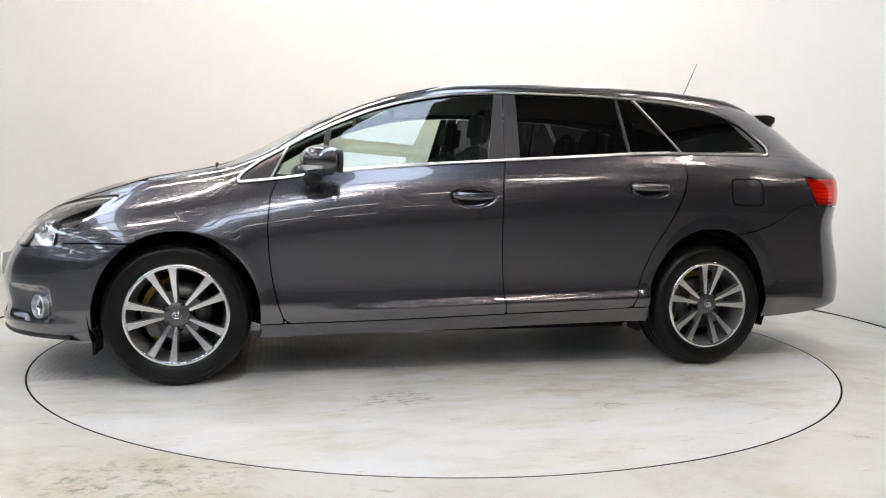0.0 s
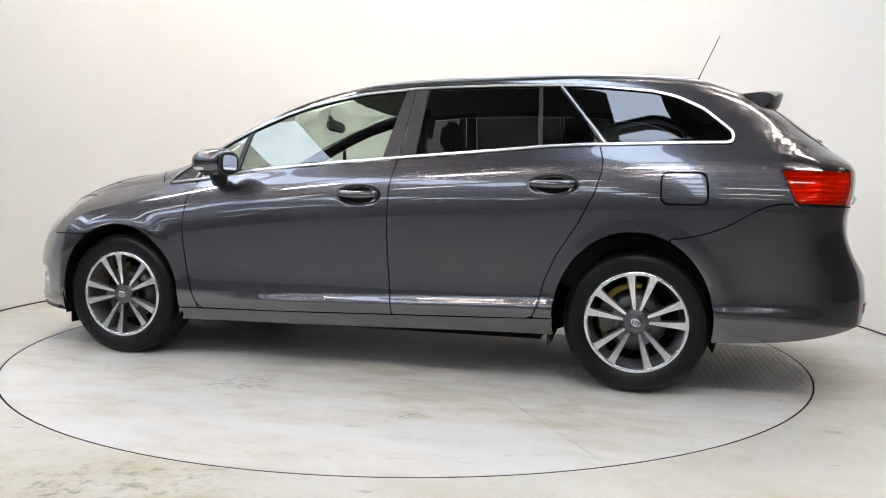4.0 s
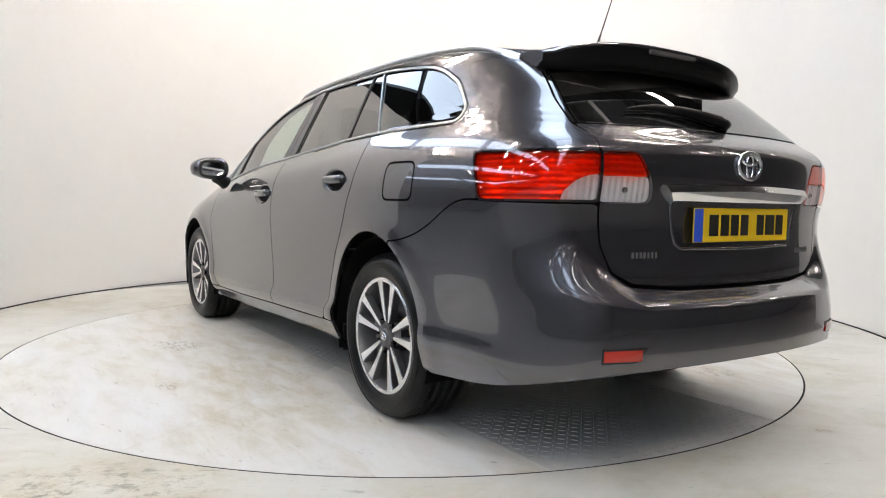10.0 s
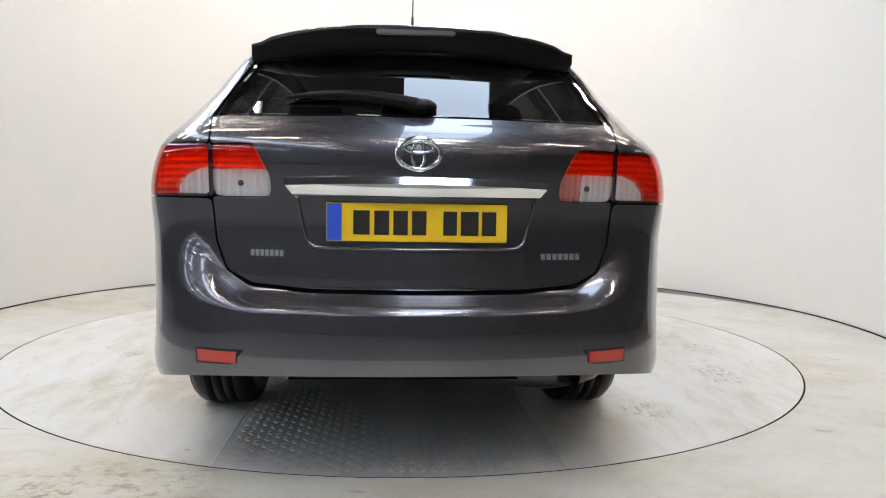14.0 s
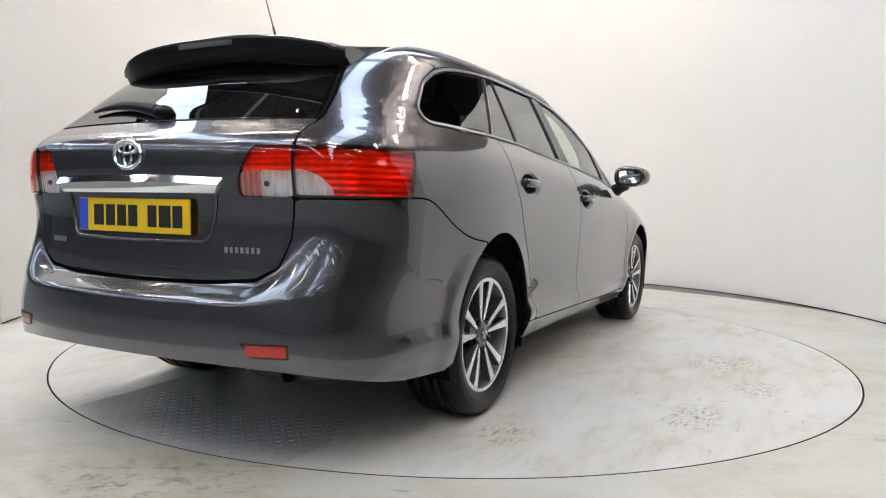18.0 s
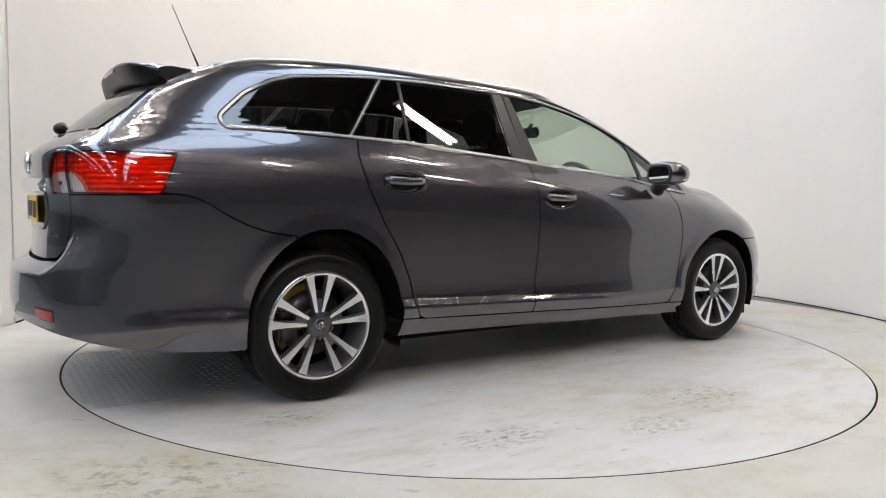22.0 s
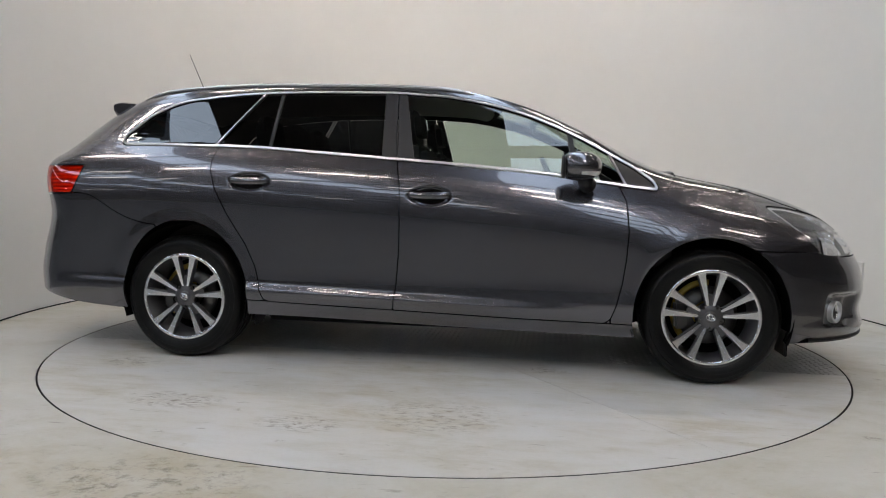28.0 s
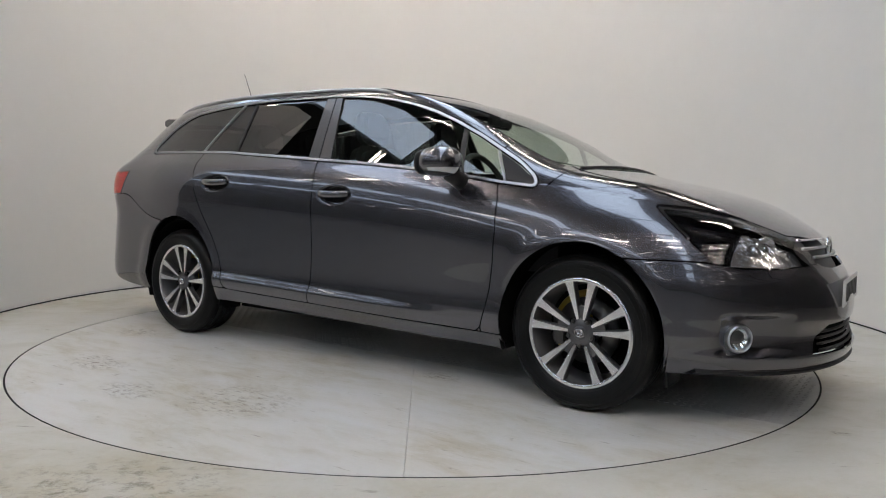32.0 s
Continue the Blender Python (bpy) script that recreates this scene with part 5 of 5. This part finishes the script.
for s in (1, -1):
    bm = bmesh.new()
    bmesh.ops.create_uvsphere(bm, u_segments=40, v_segments=28, radius=1)
    for v in bm.verts:
        v.co = mirror_shape(*v.co, s)
    bmesh.ops.recalc_face_normals(bm, faces=bm.faces)
    house = part("door_mirror", bm, PAINT, car, "grey painted door mirror", angle=80)
    bm = bmesh.new()
    bmesh.ops.create_grid(bm, x_segments=24, y_segments=4, size=1)
    for v in bm.verts:
        a, e = radians(-4 + 46 * (v.co.x + 1)), radians(-30 + 11 * v.co.y * (1 - 0.35 * v.co.x))
        v.co = mirror_shape(math.cos(e) * math.cos(a), math.cos(e) * math.sin(a), math.sin(e), s, 1.02)
    part("mirror_indicator", bm, AMBER, house, "clear indicator strip")
    bm = bmesh.new()
    ring = [(0.634, s * (0.945 + 0.074 * math.copysign(abs(math.cos(a)) ** 0.6, math.cos(a))), 1.029 + 0.046 * math.copysign(abs(math.sin(a)) ** 0.6, math.sin(a))) for a in np.linspace(0, 2 * math.pi, 41)]
    tube(bm, ring, 0.010, 8, False)
    part("mirror_rim", bm, PLASTIC, house, "black mirror rim")
    bm = bmesh.new()
    box(bm, 0.638, s * 0.875, 0.987, 0.627, s * 1.015, 1.071, 0.003)
    part("mirror_glass", bm, MIRROR, house, "mirror glass")
    bm = bmesh.new()
    tube(bm, [(0.735, s * 0.90, 0.985), (0.74, s * 0.865, 0.965), (0.755, s * 0.83, 0.945)], [0.040, 0.036, 0.042], 12)
    part("mirror_foot", bm, PLASTIC, house, "black mirror foot")

# ---------------------------------------------------------------- roof: rails, aerial, spoiler
for s in (1, -1):
    pts = []
    for i in range(25):
        x = 0.16 - 1.88 * i / 24
        y = 0.575 - 0.03 * abs(i / 24 - 0.45) ** 1.5
        z = top_z(x, y)
        lift = 0.010 * min(1, math.sin(math.pi * i / 24) * 5)
        pts.append((x, s * y, z + lift - 0.002))
    bm = bmesh.new()
    tube(bm, pts, [0.005 if i in (0, 24) else 0.0095 for i in range(25)], 10)
    part("roof_rail", bm, SATIN, car, "silver roof rail")
z0 = top_z(-1.63, 0.03)
bm = bmesh.new()
bmesh.ops.create_uvsphere(bm, u_segments=20, v_segments=10, radius=1, matrix=pose(-1.625, 0.0, z0) @ Matrix.Diagonal((0.045, 0.022, 0.016, 1)))
aerial = part("aerial_base", bm, PLASTIC, car, "black aerial base")
bm = bmesh.new()
tube(bm, [(-1.625, 0.0, z0 + 0.008), (-1.66, 0.0, z0 + 0.085)], [0.0065, 0.0045], 8)
tube(bm, [(-1.66, 0.0, z0 + 0.085), (-1.755, 0.0, z0 + 0.30)], [0.0026, 0.0018], 6)
part("aerial_mast", bm, PLASTIC, aerial, "thin black mast")

def spoiler_rows(bm, upper):
    rows, ends = [], []
    for i in range(33):
        u = -1 + 2 * i / 32
        y = 0.548 * u
        k = 1 - abs(u) ** 4.0 * 0.75
        zr = top_z(-1.80, min(abs(y), 0.47)) - (0.010 if abs(u) > 0.9 else 0)
        tx, tz = -1.80 - 0.235 * (0.45 + 0.55 * k), zr + 0.008 - 0.026 * (1 - k)
        low = tz - 0.088 + 0.040 * abs(u) ** 14
        if upper:
            sec = ((-1.80, zr - 0.004), (-1.86, zr), ((-1.80 + tx) / 2 - 0.02, (zr + tz) / 2 + 0.008), (tx + 0.012, tz + 0.004), (tx + 0.004, tz - 0.001), (tx + 0.006, tz - 0.010))
        else:
            sec = ((tx + 0.003, tz - 0.009), (tx + 0.006, tz - 0.030), (tx + 0.020, low + 0.014), (tx + 0.030, low + 0.003), (tx + 0.055, low), (-1.87, low + 0.012))
        rows.append([bm.verts.new((x, y, z)) for x, z in sec])
        if upper and abs(u) == 1:
            ends.append([bm.verts.new((x, y + 0.0015 * u, z)) for x, z in sec + ((tx + 0.006, tz - 0.030), (tx + 0.020, low + 0.014), (tx + 0.030, low + 0.003), (tx + 0.055, low), (-1.87, low + 0.012))])
    for a, b in zip(rows, rows[1:]):
        for j in range(len(a) - 1):
            bm.faces.new((a[j], b[j], b[j + 1], a[j + 1]))
    for e in ends:
        bm.faces.new(e)
    bmesh.ops.recalc_face_normals(bm, faces=bm.faces)


bm = bmesh.new()
spoiler_rows(bm, True)
spoiler = part("roof_spoiler", bm, PAINT, car, "dark grey roof spoiler", angle=50)
bm = bmesh.new()
spoiler_rows(bm, False)
part("spoiler_face", bm, SPOILER_BLACK, spoiler, "black spoiler face", angle=50)
bm = bmesh.new()
zr = top_z(-1.80, 0.0)
box(bm, -2.0375, -0.130, zr - 0.024, -2.012, 0.130, zr - 0.004, 0.004)
part("brake_light", bm, SMOKE, spoiler, "slim grey high brake light")

# ---------------------------------------------------------------- tail details
def on_tail(y, z, out=0.0):
    return Vector((tail_x(y, z) - out, y, z))


bm = bmesh.new()
rows = []
for i in range(21):
    u = -1 + 2 * i / 20
    y = 0.385 * u
    zt, zb = 0.932 - 0.008 * u * u, 0.872
    x = tail_x(y, 0.905)
    rows.append([bm.verts.new(p) for p in ((x + 0.004, y, zt + 0.002), (x - 0.014, y, zt - 0.003), (x - 0.030, y * 0.985, zt - 0.024), (x - 0.022, y * 0.94, zb + 0.006), (x - 0.016, y * 0.93, zb), (x + 0.01, y * 0.925, zb - 0.002))])
for a, b in zip(rows, rows[1:]):
    for j in range(5):
        bm.faces.new((a[j], b[j], b[j + 1], a[j + 1]))
bm.faces.new(rows[0])
bm.faces.new(rows[-1][::-1])
bmesh.ops.recalc_face_normals(bm, faces=bm.faces)
part("chrome_garnish", bm, CHROME, tailgate, "chrome strip above the plate")

px = tail_x(0, 0.80) - 0.008
bm = bmesh.new()
box(bm, px - 0.003, -0.262, 0.742, px + 0.003, 0.262, 0.853, 0.002)
plate = part("number_plate", bm, PLATE_YELLOW, car, "yellow number plate")
bm = bmesh.new()
box(bm, px - 0.0045, 0.218, 0.744, px - 0.0025, 0.2605, 0.851)
part("plate_band", bm, PLATE_BLUE, plate, "blue band")
for y0, y1 in ((0.185, 0.138), (0.125, 0.082), (0.070, 0.028), (0.016, -0.026), (-0.075, -0.115), (-0.126, -0.178), (-0.188, -0.230)):
    bm = bmesh.new()
    box(bm, px - 0.0045, y1, 0.762, px - 0.0025, y0, 0.832)
    part("plate_bar", bm, INK, plate)
# edge of the plate's hollow
bm = bmesh.new()
edge = [(0.350, 0.872), (0.335, 0.80), (0.318, 0.738), (0.295, 0.722), (0.0, 0.717), (-0.295, 0.722), (-0.318, 0.738), (-0.335, 0.80), (-0.350, 0.872)]
fine = []
for (a, b), (c, d) in zip(edge, edge[1:]):
    fine += [(a + (c - a) * k / 5, b + (d - b) * k / 5) for k in range(5)]
tube(bm, [(tail_x(abs(y), z) - 0.001, y, z) for y, z in fine + [edge[-1]]], 0.0055, 8)
part("plate_surround", bm, PAINT, tailgate)
for y0, y1, z in ((0.485, 0.385, 0.703), (-0.372, -0.500, 0.700)):
    n = 7
    for i in range(n):
        bm = bmesh.new()
        a = y0 + (y1 - y0) * i / n
        b = a + (y1 - y0) / n * 0.78
        x = tail_x(abs((a + b) / 2), z)
        box(bm, x - 0.0025, min(a, b), z - 0.0095, x + 0.006, max(a, b), z + 0.0095, 0.001)
        part("badge_bar", bm, CHROME, tailgate, "chrome badge")
ez = 0.995
ex = tail_x(0, ez) - 0.004
for rx, rz, dz, w in ((0.062, 0.044, 0.0, 0.0075), (0.018, 0.040, 0.0, 0.0055), (0.042, 0.016, 0.020, 0.0055)):
    bm = bmesh.new()
    tube(bm, [(ex, rx * math.cos(a), ez + dz + rz * math.sin(a)) for a in np.linspace(0, 2 * math.pi, 49)], w, 8, False)
    part("emblem", bm, CHROME, tailgate, "chrome oval emblem")
# rear window, one smooth sheet
bm = bmesh.new()
rows = []
gy, gz = np.meshgrid(np.linspace(-1, 1, 33), np.linspace(0, 1, 15))
gz = GLASS_Z + 0.004 + (1.385 - GLASS_Z) * gz
gy = gy * np.interp(gz, [1.10, 1.20, 1.30, 1.40], [0.606, 0.580, 0.535, 0.484])
gx = cast(np.stack([np.full(gy.size, -1.2), gy.ravel(), gz.ravel()], 1), np.tile((-1.0, 0, 0), (gy.size, 1)), np.zeros(gy.size), np.full(gy.size, 1.5))[:, 0].reshape(gy.shape)
for i in range(15):
    rows.append([bm.verts.new((gx[i, j] - 0.002, gy[i, j], gz[i, j])) for j in range(33)])
for a, b in zip(rows, rows[1:]):
    for j in range(32):
        bm.faces.new((a[j], a[j + 1], b[j + 1], b[j]))
bmesh.ops.recalc_face_normals(bm, faces=bm.faces)
part("rear_window", bm, GLASS_DARK, tailgate, "dark privacy rear window")
# rear wiper
bm = bmesh.new()
wz = 1.150
pts = []
for i in range(13):
    u = i / 12
    y, z = 0.0 + 0.40 * u, wz + 0.028 * math.sin(math.pi * u * 0.8)
    pts.append((tail_x(y, z) - 0.030 + 0.012 * u, y, z))
tube(bm, pts, [0.019 - 0.014 * (i / 12) ** 1.4 for i in range(13)], 10)
for v in bm.verts:
    v.co.z = wz + (v.co.z - wz) * 1.15
bmesh.ops.create_uvsphere(bm, u_segments=16, v_segments=10, radius=1, matrix=Matrix.Translation((tail_x(0, wz) - 0.02, -0.015, wz - 0.004)) @ Matrix.Diagonal((0.03, 0.045, 0.024, 1)))
wiper = part("rear_wiper", bm, SPOILER_BLACK, tailgate, "black rear wiper")
for s in (1, -1):
    bm = bmesh.new()
    rows = []
    for i in range(9):
        y = 0.512 + 0.118 * i / 8
        top, bot = 0.425, 0.391
        rows.append([bm.verts.new((tail_x(y, z) - o, s * y, z)) for z, o in ((top, -0.004), (top, 0.004), (bot, 0.004), (bot, -0.004))])
    for a, b in zip(rows, rows[1:]):
        for j in range(3):
            bm.faces.new((a[j], a[j + 1], b[j + 1], b[j]))
    bm.faces.new(rows[0])
    bm.faces.new(rows[-1])
    bmesh.ops.recalc_face_normals(bm, faces=bm.faces)
    part("bumper_reflector", bm, RED_PLASTIC, car, "red bumper reflector")
    # flat dark strip on the bumper: the recess's shade as colour
    bm = bmesh.new()
    rows = []
    for i in range(9):
        y = 0.494 + 0.141 * i / 8
        rows.append([bm.verts.new((tail_x(y, z) - 0.0015, s * y, z)) for z in (0.4305, 0.426 - 0.0405 * min(1, i / 2))])
    for a, b in zip(rows, rows[1:]):
        bm.faces.new((a[0], a[1], b[1], b[0]))
    part("recess_shade", bm, PLASTIC, car, "flat dark strip, shade of the reflector's recess")

# ---------------------------------------------------------------- front details
skin_object("grille", F_GRILLE - 0.006, PLASTIC, car, "black front grille", both=True, proud=-0.03, depth=0)
for z in (0.722, 0.690, 0.655):
    bm = bmesh.new()
    half = 0.34 if z > 0.7 else (0.35 if z > 0.68 else 0.30)
    tube(bm, [(tail_x(abs(y), z, 1) - 0.008, y, z) for y in np.linspace(-half, half, 25)], 0.007, 8)
    part("grille_bar", bm, CHROME if z > 0.7 else SATIN, car, "chrome grille bar")
skin_object("lower_grille", F_LOW_GRILLE - 0.006, DARK, car, "black lower grille", both=True, proud=-0.03, depth=0)
for z in (0.295, 0.318, 0.341, 0.364):
    bm = bmesh.new()
    tube(bm, [(tail_x(abs(y), z, 1) - 0.012, y, z) for y in np.linspace(-0.39, 0.39, 21)], 0.006, 6)
    part("grille_slat", bm, PLASTIC, car)
fx = tail_x(0, 0.50, 1)
bm = bmesh.new()
box(bm, fx - 0.006, -0.26, 0.455, fx + 0.002, 0.26, 0.566, 0.002)
fplate = part("front_number_plate", bm, PLATE_WHITE, car, "white front number plate")
for i in range(7):
    bm = bmesh.new()
    y = -0.21 + 0.062 * i
    box(bm, fx + 0.001, y, 0.472, fx + 0.0035, y + 0.045, 0.548)
    part("plate_bar", bm, INK, fplate)
for rx, rz, dz in ((0.062, 0.044, 0.0), (0.018, 0.040, 0.0), (0.042, 0.016, 0.020)):
    bm = bmesh.new()
    ex = tail_x(0, 0.69, 1) + 0.004
    tube(bm, [(ex, rx * math.cos(a), 0.688 + dz + rz * math.sin(a)) for a in np.linspace(0, 2 * math.pi, 41)], 0.006, 8, False)
    part("emblem", bm, CHROME, car, "chrome oval emblem")
for s in (1, -1):
    fy, fz = 0.700, 0.357
    fxx = tail_x(fy, fz, 1)
    m = pose(fxx + 0.016, s * (fy + 0.012), fz, 0, 0, -90 + s * 42)
    bm = bmesh.new()
    ring_mesh(bm, [(0.054, -0.03), (0.054, 0.004), (0.050, 0.009), (0.046, 0.006), (0.041, -0.012)], n=32)
    bmesh.ops.transform(bm, matrix=m, verts=bm.verts)
    fog = part("fog_lamp", bm, SATIN, car, "chrome-ringed fog lamp")
    bm = bmesh.new()
    ring_mesh(bm, [(0.041, -0.006), (0.034, -0.016), (0.018, -0.026), (0.001, -0.03)], n=28)
    bmesh.ops.transform(bm, matrix=m, verts=bm.verts)
    part("reflector", bm, CHROME, fog)
    bm = bmesh.new()
    ring_mesh(bm, [(0.041, 0.0), (0.03, 0.004), (0.001, 0.007)], n=28)
    bmesh.ops.transform(bm, matrix=m, verts=bm.verts)
    part("lens", bm, GLASS_LAMP, fog)
    # lip under the bumper
    bm = bmesh.new()
    rows = []
    for i in range(13):
        y = 0.0 + 0.78 * i / 12
        x = tail_x(y, 0.235, 1)
        rows.append([bm.verts.new((x + o, s * y, z)) for o, z in ((-0.010, 0.236), (0.004, 0.230), (0.006, 0.222), (-0.006, 0.212), (-0.06, 0.206))])
    for a, b in zip(rows, rows[1:]):
        for j in range(4):
            bm.faces.new((a[j], a[j + 1], b[j + 1], b[j]))
    bmesh.ops.recalc_face_normals(bm, faces=bm.faces)
    part("bumper_lip", bm, PLASTIC, car, "black lip under the bumper")
    # windscreen wipers
    bm = bmesh.new()
    y0, y1 = (0.50, -0.08) if s > 0 else (0.0, -0.52)
    pts = [(1.225 - 0.08 * abs(y) ** 1.6, y, top_z(1.225 - 0.08 * abs(y) ** 1.6, abs(y)) + 0.004) for y in np.linspace(y0, y1, 13)]
    tube(bm, pts, 0.007, 6)
    part("windscreen_wiper", bm, PLASTIC, car, "black windscreen wiper")

# ---------------------------------------------------------------- cabin
def seat(x, y, w, name, parts_parent):
    bm = bmesh.new()
    box(bm, x - 0.24, y - w, 0.42, x + 0.26, y + w, 0.60, 0.05)
    ob = part(name, bm, FABRIC, parts_parent, "dark grey cloth seat")
    bm = bmesh.new()
    prism(bm, rounded([(-w, 0), (w, 0), (w * 1.03, 0.30), (w * 0.94, 0.48), (w * 0.72, 0.615), (-w * 0.72, 0.615), (-w * 0.94, 0.48), (-w * 1.03, 0.30)], 0.09, 5), -0.06, 0.06, "yz", 0.035)
    bmesh.ops.transform(bm, matrix=pose(x - 0.24, y, 0.56, 0, -14, 0), verts=bm.verts)
    part("seat_back", bm, FABRIC, ob)
    for hy in ([y] if w < 0.4 else [-0.42, 0.0, 0.42]):
        bm = bmesh.new()
        prism(bm, rounded([(-0.115, 0), (0.115, 0), (0.132, 0.10), (0.105, 0.19), (-0.105, 0.19), (-0.132, 0.10)], 0.06, 5), -0.05, 0.05, "yz", 0.035)
        bmesh.ops.transform(bm, matrix=pose(x - 0.400, hy, 1.172 if w < 0.4 else 1.13, 0, -8, 0), verts=bm.verts)
        part("headrest", bm, FABRIC, ob)
        for k in (-0.05, 0.05):
            bm = bmesh.new()
            tube(bm, [(x - 0.385, hy + k, 1.10), (x - 0.40, hy + k, 1.21)], 0.007, 6)
            part("headrest_post", bm, STEEL, ob)


for s in (1, -1):
    seat(0.22, s * 0.36, 0.25, "front_seat", car)
seat(-0.62, 0.0, 0.62, "rear_bench", car)
bm = bmesh.new()
prism(bm, rounded([(1.18, 0.55), (1.18, 0.96), (1.02, 0.985), (0.80, 0.965), (0.70, 0.90), (0.72, 0.55)], 0.04), -0.70, 0.70, "xz")
part("dashboard", bm, TRIM_IN, car, "dark grey dashboard")
bm = bmesh.new()
cx = pose(0.60, -0.36, 0.93, 0, 65, 0)
ring = [cx @ Vector((0.185 * math.cos(a), 0.185 * math.sin(a), 0)) for a in np.linspace(0, 2 * math.pi, 41)]
tube(bm, ring, 0.015, 10, False)
steering = part("steering_wheel", bm, TRIM_IN, car, "black steering wheel")
bm = bmesh.new()
for a in (0, 180, 90):
    tube(bm, [cx @ Vector((0, 0, 0)), cx @ Vector((0.18 * math.sin(radians(a)), 0.18 * math.cos(radians(a)), 0))], 0.014, 6)
bmesh.ops.create_uvsphere(bm, u_segments=16, v_segments=10, radius=0.065, matrix=cx @ Matrix.Diagonal((1, 1, 0.4, 1)))
part("wheel_hub", bm, TRIM_IN, steering)
bm = bmesh.new()
box(bm, 0.44, -0.125, 1.270, 0.47, 0.125, 1.338, 0.014)
tube(bm, [(0.465, 0, 1.32), (0.50, 0, 1.365)], 0.014, 8)
part("interior_mirror", bm, PLASTIC, car, "black rear-view mirror")
skin_object("headlining", np.maximum(F_ROOF, 1.3 - SZ), TRIM_GREY, car, "pale headlining", both=True, proud=-0.045, depth=0)
bm = bmesh.new()
box(bm, -1.75, -0.62, 0.45, -0.98, 0.62, 0.72, 0.02)
part("boot_floor", bm, TRIM_IN, car)
for s in (1, -1):
    bm = bmesh.new()
    box(bm, -0.19, s * 0.58, 0.5, -0.29, s * 0.64, 1.22, 0.02)
    part("inner_pillar", bm, TRIM_IN, car)
motions()
